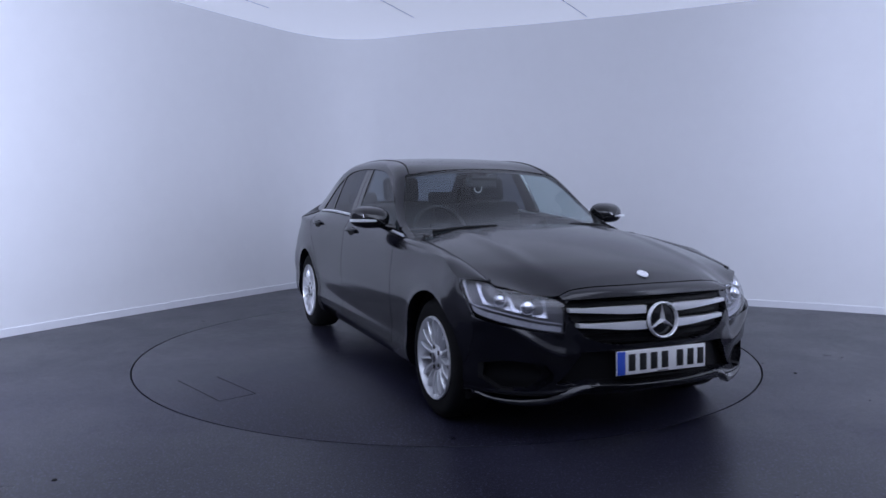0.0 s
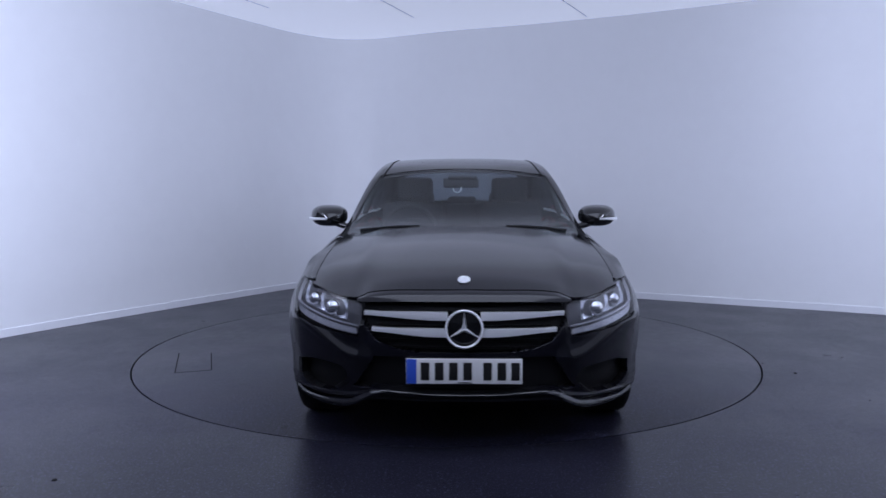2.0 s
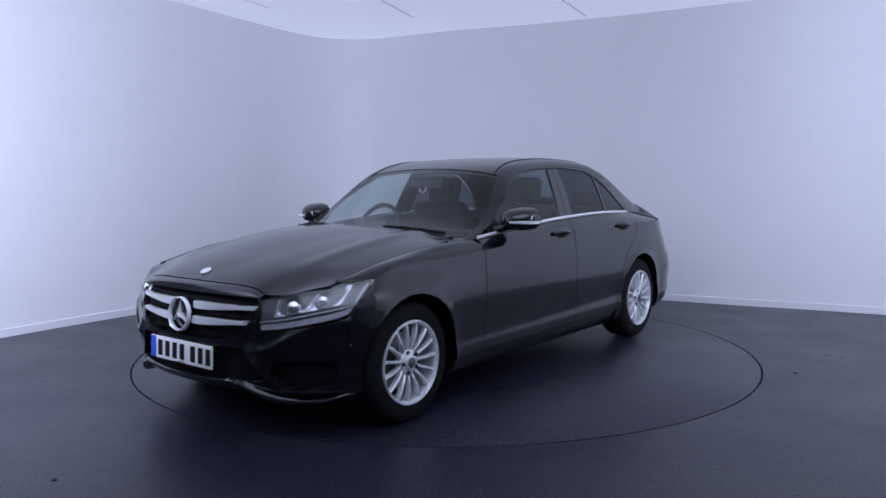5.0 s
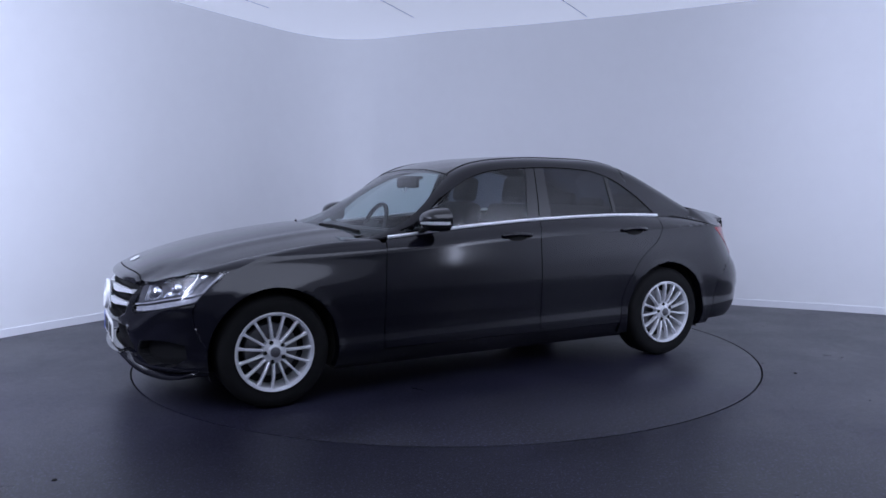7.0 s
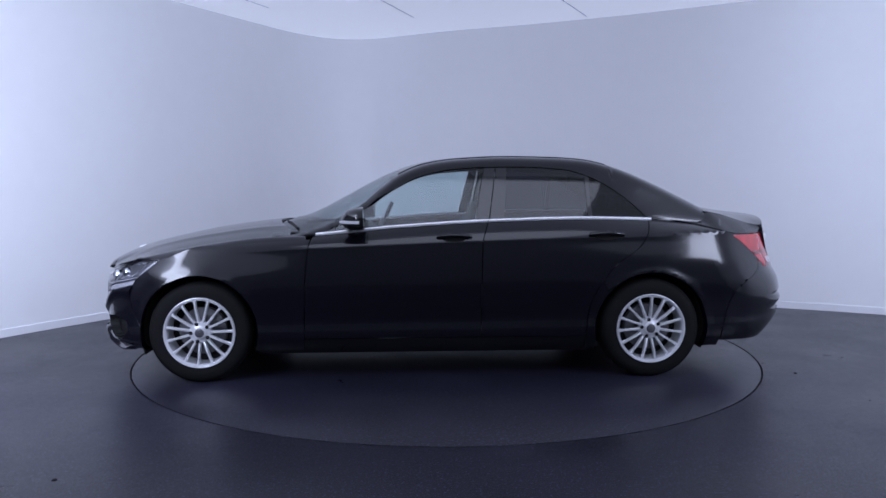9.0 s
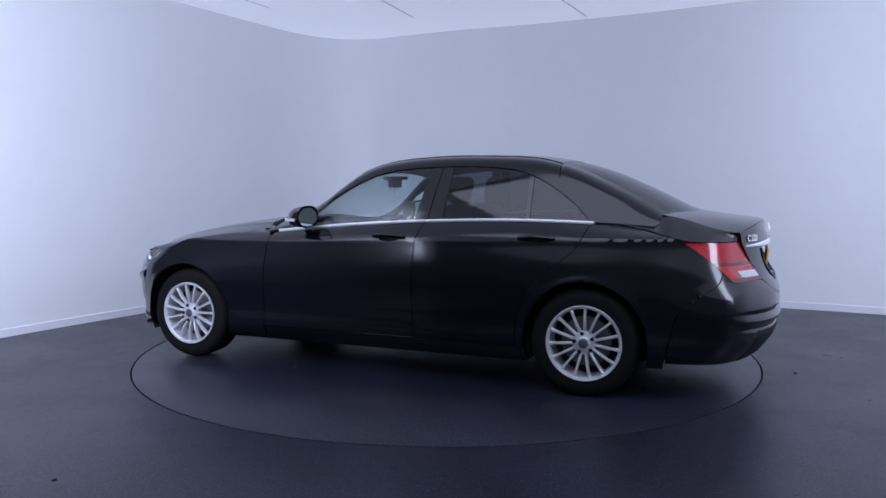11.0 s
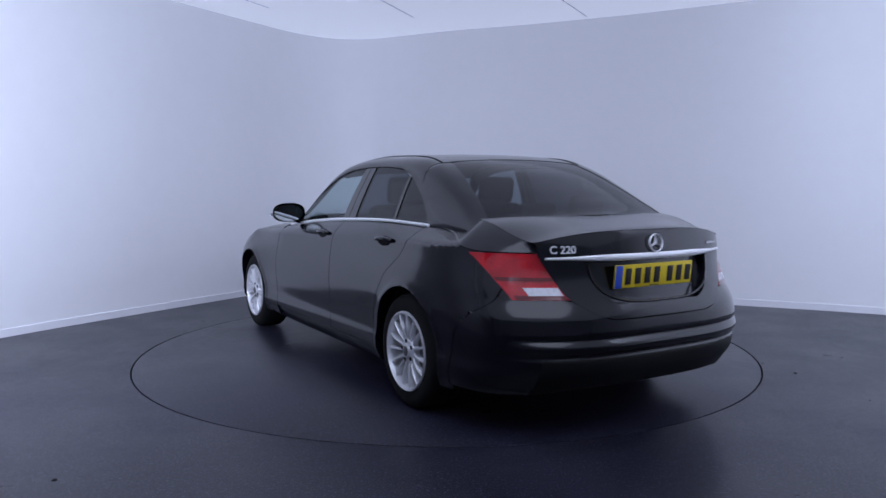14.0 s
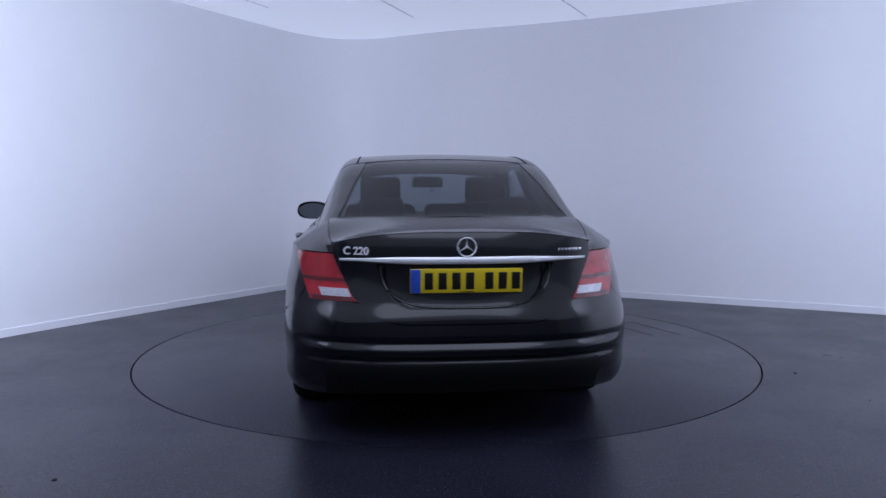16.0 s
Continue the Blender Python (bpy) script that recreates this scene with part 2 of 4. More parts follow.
for a, b in zip(tops, tops[1:]):
    for k in range(n):
        bm.faces.new((a[k], a[(k + 1) % n], b[(k + 1) % n], b[k]))
bm.faces.new(tops[-1])
part("deck", bm, TABLE, turntable)
for a, b in (((0.263, -1.957), (0.844, -1.772)), ((0.844, -1.772), (0.762, -1.555)), ((0.762, -1.555), (0.26, -1.72))):
    bm = bmesh.new()
    d = Vector((b[0] - a[0], b[1] - a[1]))
    box(bm, 0, d.length, -0.004, 0.004, 0.0006, 0.0016)
    part("hatch_seam", bm, GAP, turntable, "dark seam of a floor hatch").matrix_basis = pose(a[0], a[1], 0, 0, 0, math.degrees(math.atan2(d.y, d.x)))


# ---- the car: its surfaces, in its own space (x forward, y to its left, middle of the wheelbase at 0) ----
AXLE, HUB_Z, ARCH_R = 1.42, 0.318, 0.362
TYRE_R = 0.318


def nose(z):
    return spl([(0.17, 2.03), (0.24, 2.145), (0.30, 2.172), (0.45, 2.186), (0.58, 2.180), (0.68, 2.152), (0.76, 2.100), (0.85, 2.03), (1.0, 1.97)], z)


def tail(z):
    return spl([(0.17, -2.33), (0.26, -2.42), (0.36, -2.462), (0.50, -2.480), (0.60, -2.474), (0.70, -2.438), (0.80, -2.416), (0.88, -2.402), (0.96, -2.386), (1.02, -2.366), (1.06, -2.33)], z)


def crease(x):
    return 0.872 - 0.033 * x


def belt(x):
    return spl([(-1.9, 0.985), (-1.45, 1.012), (-1.0, 1.022), (-0.4, 1.008), (0.15, 0.976), (0.7, 0.926), (1.1, 0.900)], x)


def arch_gap(x, z):
    return min(math.hypot(x - AXLE, z - HUB_Z), math.hypot(x + AXLE, z - HUB_Z)) - ARCH_R


def half_width(x, z):
    """Half the car's width: widest low on the doors, a soft hollow under the crease, then leaning in to the belt."""
    zc, zb = crease(x), belt(x)
    g = arch_gap(x, z)
    lip = 0.007 * math.exp(-(g / 0.028) ** 2) + 0.004 * math.exp(-(g / 0.09) ** 2)
    low = min(z, zc)
    s = (low - 0.17) / (zc - 0.17)
    w = spl([(0.0, 0.832), (0.08, 0.866), (0.16, 0.884), (0.21, 0.886), (0.30, 0.880), (0.45, 0.888), (0.60, 0.893), (0.75, 0.889), (0.88, 0.879), (0.96, 0.8705), (1.0, 0.867)], s)
    w += 0.010 * math.exp(-((x + 1.30) / 0.45) ** 2) * step(0.42, 0.62, low) * (1 - step(0.75, 0.90, low))
    w += 0.012 * math.exp(-((x - 1.30) / 0.40) ** 2) * step(0.42, 0.60, low) * (1 - step(0.66, 0.80, low))
    w -= 0.016 * step(-1.55, -2.15, x) * step(0.50, 0.70, low) + 0.018 * step(-1.4, -2.1, x) * step(0.70, 0.90, low)
    w -= 0.034 * step(0.6, 1.5, x) * step(0.64, 0.84, low)
    if z <= zc:
        return w + lip
    s = min(1.6, (z - zc) / (zb - zc))
    return w + lip - 0.034 * s - 0.060 * s * s - 0.080 * step(-0.9, -2.0, x) * min(1.0, s)


PP = 2.4
FRONT_END = (0.60, 2.2)


def rear_end(z):
    """Depth and squareness of the tail's rounding by height: the bumper is squarer than the boot."""
    k = step(0.44, 0.84, z)
    return lerp(0.60, 0.64, k), lerp(3.0, 2.2, k)


def setback(b, end):
    return end[0] * (1 - (1 - min(0.9999, b) ** end[1]) ** (1 / PP))


def share(d, end):
    return max(0.0, 1 - max(0.0, 1 - d / end[0]) ** PP) ** (1 / end[1])


def side_point(x, z):
    """Outer skin of the flank at x and height z."""
    b = min(share(max(0.0, nose(z) - x), FRONT_END), share(max(0.0, x - tail(z)), rear_end(z)))
    return Vector((x, half_width(x, z) * b, z))


def round_end(phi, end):
    c, s = math.cos(radians(phi)), math.sin(radians(phi))
    return end[0] * (1 - max(c, 0) ** (2 / PP)), max(s, 0) ** (2 / end[1])


def front_point(phi, z):
    d, b = round_end(phi, FRONT_END)
    x = nose(z) - d
    return Vector((x, half_width(x, z) * b, z))


def rear_point(phi, z):
    d, b = round_end(phi, rear_end(z))
    x = tail(z) + d
    return Vector((x, half_width(x, z) * b, z))


def phi_front(b):
    return math.degrees(math.asin(min(1.0, b ** (FRONT_END[1] / 2))))


def phi_rear(b, z):
    return math.degrees(math.asin(min(1.0, b ** (rear_end(z)[1] / 2))))


def phi_back(d, z):
    return math.degrees(math.acos(max(0.0, 1 - d / rear_end(z)[0]) ** (PP / 2)))


def on_front(y, z, out=0.0):
    return Vector((nose(z) - setback(abs(y) / 0.888, FRONT_END) + out, y, z))


def on_rear(y, z, out=0.0):
    return Vector((tail(z) + setback(abs(y) / 0.888, rear_end(z)) - out, y, z))


def outward(p):
    return Vector((p.x * 0.5 if abs(p.x) > 1.55 else 0.0, p.y, (p.z - 0.55) * (2.0 if p.z > 0.95 else 0.6)))


def sheet(fn, us, vs, mirror=False, arch=False, flange=0.014, mat=None, keep=None):
    """A panel skin: a grid of fn(u, v), its edges turned inward, cut round the wheels where arch is set."""
    bm = bmesh.new()
    vert = [[bm.verts.new(fn(u, v)) for v in vs] for u in us]
    for i in range(len(us) - 1):
        for j in range(len(vs) - 1):
            quad = (vert[i][j], vert[i + 1][j], vert[i + 1][j + 1], vert[i][j + 1])
            if arch and all(arch_gap(q.co.x, q.co.z) < 0.0 and abs(q.co.y) > 0.5 for q in quad):
                continue
            if keep and not keep((us[i] + us[i + 1]) / 2, (vs[j] + vs[j + 1]) / 2):
                continue
            f = bm.faces.new(quad)
            if mat:
                f.material_index = mat((us[i] + us[i + 1]) / 2, (vs[j] + vs[j + 1]) / 2)
    bmesh.ops.delete(bm, geom=[v for v in bm.verts if not v.link_faces], context="VERTS")
    if arch:
        for v in bm.verts:
            if arch_gap(v.co.x, v.co.z) < 0 and abs(v.co.y) > 0.5:
                cx = AXLE if v.co.x > 0 else -AXLE
                d = Vector((v.co.x - cx, 0, v.co.z - HUB_Z))
                d = d.normalized() * ARCH_R
                v.co.x, v.co.z = cx + d.x, HUB_Z + d.z
    bmesh.ops.remove_doubles(bm, verts=bm.verts, dist=0.0004)
    if flange:
        bm.normal_update()
        inner = {}
        for v in bm.verts:
            n = v.normal.copy()
            if n.dot(outward(v.co)) < 0:
                n.negate()
            inner[v] = n
        rim = [e for e in bm.edges if len(e.link_faces) == 1]
        twin = {}
        for e in rim:
            for v in e.verts:
                if v not in twin:
                    deep = 0.07 if arch and abs(arch_gap(v.co.x, v.co.z)) < 0.004 else flange
                    twin[v] = bm.verts.new(v.co - (Vector((0, math.copysign(1, v.co.y), 0)) if deep > 0.05 else inner[v]) * deep)
        for e in rim:
            a, b = e.verts
            f = bm.faces.new((a, b, twin[b], twin[a]))
            f.material_index = e.link_faces[0].material_index
    if mirror:
        for v in bm.verts:
            v.co.y = -v.co.y
    bmesh.ops.recalc_face_normals(bm, faces=bm.faces)
    return bm


def both(name, mat, parent, label, fn, us, vs, **kw):
    """The same part on the car's left and right."""
    return [part(name, sheet(fn, us, vs, mirror=m, **kw), mat, parent, label) for m in (False, True)]


def rod(bm, pts, radius, n=10, mat=0):
    """A round bar along points."""
    rings = []
    for i, p in enumerate(pts):
        d = (Vector(pts[min(i + 1, len(pts) - 1)]) - Vector(pts[max(i - 1, 0)])).normalized()
        a = d.orthogonal().normalized()
        b = d.cross(a)
        rings.append([bm.verts.new(Vector(p) + radius * (math.cos(2 * math.pi * k / n) * a + math.sin(2 * math.pi * k / n) * b)) for k in range(n)])
    for r0, r1 in zip(rings, rings[1:]):
        for k in range(n):
            bm.faces.new((r0[k], r0[(k + 1) % n], r1[(k + 1) % n], r1[k])).material_index = mat
    for r in (rings[0], rings[-1]):
        bm.faces.new(r).material_index = mat


def lathe(bm, prof, n=64, mat=0, m=Matrix.Identity(4)):
    """Turn a profile of (radius, y) pairs about the y axis."""
    rings = [[bm.verts.new(m @ Vector((r * math.cos(2 * math.pi * k / n), y, r * math.sin(2 * math.pi * k / n)))) for k in range(n)] for r, y in prof]
    for a, b in zip(rings, rings[1:]):
        for k in range(n):
            bm.faces.new((a[k], a[(k + 1) % n], b[(k + 1) % n], b[k])).material_index = mat
    return rings


car = new("car")
tagged(car, "polished black four-door saloon car standing on the turntable", "car")
GAPW = 0.0028

# ---- doors, wings and sills ----
DOOR_F = lambda z: spl([(0.2, 0.775), (0.6, 0.765), (0.86, 0.742), (0.95, 0.70)], z)
DOOR_M = lambda z: spl([(0.2, -0.335), (0.6, -0.338), (0.86, -0.345), (1.02, -0.395)], z)
DOOR_R = lambda z: spl([(0.25, -1.00), (0.45, -1.02), (0.70, -1.16), (0.86, -1.36), (0.92, -1.395), (1.03, -1.44)], z)
SILL = 0.275


def wing_top_z(x):
    """Upper edge of the rear quarter panel, falling to the top of the tail lamp."""
    return spl([(-2.15, 0.908), (-2.0, 0.916), (-1.85, 0.948), (-1.7, 0.982), (-1.55, 1.002), (-1.44, 1.006), (-1.3, 1.012)], x)


def wing_edge(x):
    """Upper edge of the front wing's flank; over the headlamp it dips to the lamp's edge."""
    return lerp(crease(x) + spl([(0.7, 0.046), (1.1, 0.036), (1.55, 0.022), (1.9, 0.0)], x), 0.770, step(1.42, 1.69, x))


def flank(x0, x1, z0, z1):
    """A skin between two upright edges given by height, from z0 to z1 given by x."""
    def fn(u, v):
        z = lerp(z0, 1.0, v)
        for _ in range(3):
            x = lerp(x0(z), x1(z), u)
            z = lerp(z0, z1(x), v)
        return side_point(x, z)
    return fn


fine = span(0, 1, 46)
both("wing", PAINT, car, "gloss black front wing over the wheel", flank(lambda z: spl([(0.2, 1.70), (0.56, 1.845), (0.62, 1.825), (0.68, 1.775), (0.74, 1.690), (0.775, 1.675)], z), lambda z: DOOR_F(z) + GAPW, 0.20, lambda x: wing_edge(x)), span(0, 1, 76), fine, arch=True)
front_doors = both("front_door", PAINT, car, "gloss black front door", flank(lambda z: DOOR_F(z) - GAPW, lambda z: DOOR_M(z) + GAPW, SILL + GAPW, lambda x: belt(x) - 0.016), span(0, 1, 40), fine)
rear_doors = both("rear_door", PAINT, car, "gloss black rear door", flank(lambda z: DOOR_M(z) - GAPW, lambda z: DOOR_R(z) + GAPW, SILL + GAPW, lambda x: belt(x) - 0.016), span(0, 1, 44), fine, arch=True)
both("sill", PAINT, car, "gloss black sill", lambda u, v: side_point(lerp(1.06, -1.06, u), lerp(0.17, SILL - GAPW, v)) - Vector((0, 0.008 + 0.02 * (1 - v), 0)), span(0, 1, 30), span(0, 1, 8))
both("rear_wing", PAINT, car, "gloss black rear quarter panel", flank(lambda z: DOOR_R(z) - GAPW, lambda z: spl([(0.2, -1.86), (0.50, -1.93), (0.60, -2.02), (0.70, -2.15), (0.85, -2.17), (1.06, -2.10)], z), 0.20, wing_top_z), span(0, 1, 60), span(0, 1, 52), arch=True)

# ---- nose ----
def bonnet_z(x, y):
    zc = spl([(0.80, 0.998), (1.02, 0.988), (1.42, 0.939), (1.82, 0.857), (2.0, 0.807), (2.06, 0.782), (2.10, 0.762)], x)
    a = abs(y)
    return zc - 0.078 * (a / 0.72) ** 2.2 + 0.007 * math.exp(-((a - 0.50) / 0.05) ** 2) * step(2.1, 1.6, x)


def lamp_high(y):
    return spl([(0.44, 0.660), (0.52, 0.698), (0.60, 0.716), (0.70, 0.745), (0.80, 0.768), (0.88, 0.778)], abs(y))


def bonnet_lip(y):
    """Height of the bonnet's front edge."""
    return spl([(0.0, 0.756), (0.3, 0.752), (0.43, 0.740), (0.51, 0.712), (0.58, 0.713), (0.70, 0.745), (0.80, 0.768)], abs(y))


def bonnet_front(y):
    return on_front(y, bonnet_lip(y)).x - 0.004


def bonnet_fn(u, v):
    y = u * 0.742
    x0 = 1.02 - 0.20 * (abs(y) / 0.742) ** 2
    xf = bonnet_front(y)
    x = lerp(x0, xf, v)
    return Vector((x, y, bonnet_z(x, y) + (bonnet_lip(y) - bonnet_z(xf, y)) * step(0.70, 1.0, v) ** 1.4))


part("bonnet", sheet(bonnet_fn, span(-1, 1, 72), span(0, 1, 50), flange=0.02), PAINT, car, "gloss black bonnet with soft creases")


def shoulder(u, v):
    """Top of the wing between bonnet and flank."""
    x = lerp(1.83, 0.76, u)
    yb = 0.746
    zt = wing_edge(x)
    a = side_point(x, zt)
    xb = min(x, bonnet_front(yb) - 0.002)
    b = bonnet_fn(1.0, min(1.0, max(0.0, (xb - 0.82) / (bonnet_front(0.742) - 0.82)))) + Vector((0, 0.004, 0))
    m = Vector((x, lerp(a.y, b.y, 0.45), max(a.z, b.z) + 0.006))
    return a * (1 - v) ** 2 + m * 2 * v * (1 - v) + b * v * v


both("wing_top", PAINT, car, "gloss black top of the front wing", shoulder, span(0, 1, 40), span(0, 1, 8), flange=0.01)

# slim panel between bonnet and grille
def brow(u, v):
    y = u * 0.495
    top = Vector((bonnet_front(y) + 0.006, y, bonnet_lip(y) - 0.004))
    low = on_front(y, 0.706 - 0.012 * abs(u) ** 3, 0.018)
    return top.lerp(low, v) + Vector((0.008 * math.sin(math.pi * v), 0, 0.004 * math.sin(math.pi * v)))


part("grille_surround", sheet(brow, span(-1, 1, 40), span(0, 1, 8), flange=0.03), PAINT, car, "gloss black panel over the grille")


# bumper, with its openings pressed in
def grille_half(z):
    return spl([(0.475, 0.18), (0.495, 0.32), (0.53, 0.40), (0.59, 0.445), (0.65, 0.475), (0.71, 0.492)], z)


def in_grille(y, z):
    return 0.477 < z < 0.710 and abs(y) < grille_half(z)


def in_intake(y, z):
    a = abs(y)
    return 0.292 + 0.01 * step(0.2, 0.5, a) < z < 0.452 and a < spl([(0.28, 0.53), (0.36, 0.47), (0.46, 0.40)], z)


def in_side_intake(y, z):
    a = abs(y)
    if not 0.54 < a < 0.80:
        return False
    return spl([(0.54, 0.315), (0.62, 0.262), (0.72, 0.262), (0.80, 0.315)], a) < z < spl([(0.54, 0.345), (0.58, 0.39), (0.72, 0.405), (0.80, 0.385)], a)


def lamp_low(y):
    """Lower edge of the headlamp by distance from the middle."""
    return spl([(0.44, 0.535), (0.60, 0.552), (0.72, 0.575), (0.82, 0.605), (0.88, 0.66)], abs(y))


def bumper_top(y):
    a = abs(y)
    return 0.712 if a < 0.452 else lerp(0.712, lamp_low(y) - 0.004, step(0.452, 0.50, a))


def bumper_fn(u, v):
    a = abs(u)
    phi = a * 84
    z = lerp(0.18, 0.6, v)
    for _ in range(3):
        y = front_point(phi, z).y
        z = lerp(lerp(0.240, 0.205, step(0.35, 0.62, y)), bumper_top(y), v)
    p = front_point(phi, z)
    # the wings of the lower edge: a rolled lip
    lip = 0.018 * math.exp(-((z - (0.245 + 0.035 * (1 - step(0.35, 0.60, p.y)))) / 0.014) ** 2)
    fold = 0.020 * math.exp(-((z - lerp(0.585, 0.44, step(0.80, 0.50, p.y))) / 0.035) ** 2) * step(0.40, 0.50, p.y)
    p.x += (lip + fold) * (1 - step(0.72, 0.88, p.y))
    p.y += 0.6 * (lip + fold) * step(0.6, 0.88, p.y)
    e = spl([(0.2, 1.703), (0.56, 1.848), (0.66, 1.80)], z)
    if p.x < e:
        p = side_point(e, z)
    if in_grille(p.y, z):
        p.x -= 0.05
    elif in_intake(p.y, z):
        p.x -= 0.045
    elif in_side_intake(p.y, z):
        p.x -= 0.05
        p.y -= 0.02
    if u < 0:
        p.y = -p.y
    return p


def bumper_mat(u, v):
    p = bumper_fn(u, v)
    return 1 if in_grille(p.y, p.z) or in_intake(p.y, p.z) or in_side_intake(p.y + 0.02, p.z) else 0


bumper = part("front_bumper", sheet(bumper_fn, span(-1, 1, 220), span(0, 1, 110), arch=True, mat=bumper_mat), [PAINT, PLASTIC], car, "gloss black front bumper with dark air openings")


def bar_on_front(name, mat, parent, label, y0, y1, z_of, height, out, deep=0.02, n=24, shelf=False):
    """A moulded bar across the nose between y0 and y1."""
    bm = bmesh.new()
    rings = []
    for k in range(n + 1):
        y = lerp(y0, y1, k / n)
        z, h = z_of(y), height(y) / 2
        p = on_front(y, z)
        prof = [(-deep, -h), (out * 0.5, -h), (out, -h * 0.55), (out, h * 0.45), (out * 0.6, h), (-deep, h)]
        if shelf:
            prof = [(-deep, -h), (out * 0.7, -h), (out, -h * 0.75), (out * 1.02, -h * 0.45), (out * 0.9, -h * 0.1), (out * 0.3, h * 0.6), (-deep, h)]
        rings.append([bm.verts.new((p.x + dx, y, z + dz)) for dx, dz in prof])
    m = len(rings[0])
    for a, b in zip(rings, rings[1:]):
        for k in range(m):
            bm.faces.new((a[k], a[(k + 1) % m], b[(k + 1) % m], b[k]))
    for r in (rings[0], rings[-1]):
        bm.faces.new(r)
    bmesh.ops.recalc_face_normals(bm, faces=bm.faces)
    return part(name, bm, mat, parent, label)


grille = part("grille", sheet(lambda u, v: on_front(u * grille_half(lerp(0.482, 0.708, v)) * 0.995, lerp(0.482, 0.708, v), -0.035), span(-1, 1, 30), span(0, 1, 10), flange=0), PLASTIC, car, "black honeycomb radiator grille with two silver bars")
for s in (1, -1):
    for zc, half in ((0.640, 0.462), (0.566, 0.425)):
        bar_on_front("grille_bar", SILVER, grille, "satin silver grille bar", s * 0.075, s * half, lambda y, zc=zc: zc + 0.006 * step(0.1, 0.48, abs(y)) * (1 if zc > 0.6 else 1.6), lambda y, half=half: 0.038 - 0.020 * step(0.12, half, abs(y)), 0.002, 0.035)
for k in range(7):
    bar_on_front("grille_mesh", PLASTIC, grille, "", -0.40, 0.40, lambda y, k=k: 0.498 + 0.032 * k, lambda y: 0.006, -0.022, 0.034, n=12)


def star(name, parent, radius, m, mat, thick):
    """A ring with three tapering rays."""
    bm = bmesh.new()
    prof = [(radius, 0.0), (radius * 0.985, -thick * 0.8), (radius * 0.94, -thick), (radius * 0.89, -thick * 0.8), (radius * 0.87, 0.0)]
    lathe(bm, prof, 48)
    for k in range(3):
        a = radians(90 + 120 * k)
        tip = Vector((math.cos(a) * radius * 0.9, -thick * 0.3, math.sin(a) * radius * 0.9))
        wing = [Vector((math.cos(a + s * 1.047) * radius * 0.13, -thick * 0.2, math.sin(a + s * 1.047) * radius * 0.13)) for s in (-1, 1)]
        ridge = Vector((0, -thick * 1.3, 0))
        low = [v + Vector((0, thick * 0.9, 0)) for v in (tip, *wing)]
        t, w0, w1, r, tl, l0, l1 = (bm.verts.new(q) for q in (tip, *wing, ridge, *low))
        for f in ((t, w0, r), (t, r, w1), (t, tl, l0, w0), (t, w1, l1, tl)):
            bm.faces.new(f)
    bmesh.ops.recalc_face_normals(bm, faces=bm.faces)
    ob = part(name, bm, mat, parent, "silver round badge with three rays")
    ob.matrix_basis = m
    return ob


star("badge", grille, 0.088, pose(2.190, 0, 0.588, 0, 0, 90) @ pose(0, 0, 0, -6, 0, 0), SILVER, 0.02)
bm = bmesh.new()
lathe(bm, [(0.086, 0.004), (0.05, 0.0), (0.001, -0.001)], 40)
part("badge_backing", bm, GLOSSBLACK, grille).matrix_basis = pose(2.188, 0, 0.588, 0, 0, 90)
bm = bmesh.new()
lathe(bm, [(0.030, 0.003), (0.029, -0.002), (0.022, -0.004), (0.001, -0.005)], 32)
part("bonnet_badge", bm, SILVER, car, "small silver bonnet badge").matrix_basis = pose(2.036, 0, bonnet_z(2.036, 0) + 0.001, -64, 0, 90)
for s in (1, -1):
    bar_on_front("lower_trim", GLOSSBLACK, bumper, "gloss lower bumper trim", 0.0, s * 0.38, lambda y: 0.292 + 0.010 * step(0.1, 0.38, abs(y)), lambda y: 0.024, 0.036, 0.02, n=16, shelf=True)


for s in (1, -1):
    bar_on_front("bumper_blade", PAINT, bumper, "gloss black blade under the side air opening", s * 0.34, s * 0.83,
                 lambda y: spl([(0.34, 0.304), (0.42, 0.286), (0.49, 0.250), (0.56, 0.219), (0.65, 0.207), (0.74, 0.214), (0.83, 0.240)], abs(y)), lambda y: 0.026 + 0.034 * math.sin(math.pi * (abs(y) - 0.34) / 0.49), 0.036, 0.03, n=40, shelf=True)

# ---- number plates: lettering stays plain bars ----
def plate(name, mat, m, label):
    bm = bmesh.new()
    box(bm, -0.262, 0.262, -0.006, 0.004, -0.0575, 0.0575, 0.003)
    ob = part(name, bm, mat, car, label)
    ob.matrix_basis = m
    bm = bmesh.new()
    box(bm, -0.2605, -0.215, -0.0075, -0.004, -0.056, 0.056, 0.001)
    part("blue_band", bm, BLUEBAND, ob, "blue band")
    for k, x in enumerate((-0.172, -0.108, -0.044, 0.020, 0.110, 0.174, 0.236)):
        bm = bmesh.new()
        box(bm, x - 0.024, x + 0.015, -0.0078, -0.004, -0.040, 0.040, 0.001)
        part("bar", bm, INK, ob)
    bm = bmesh.new()
    box(bm, -0.03, 0.035, -0.0078, -0.004, -0.053, -0.0495)
    part("maker_line", bm, INK, ob)
    return ob


plate("front_plate", WHITEPLATE, pose(2.194, 0, 0.396, 0, 0, 90) @ pose(0, 0, 0, -2, 0, 0), "white number plate with a blue band and dark bars")

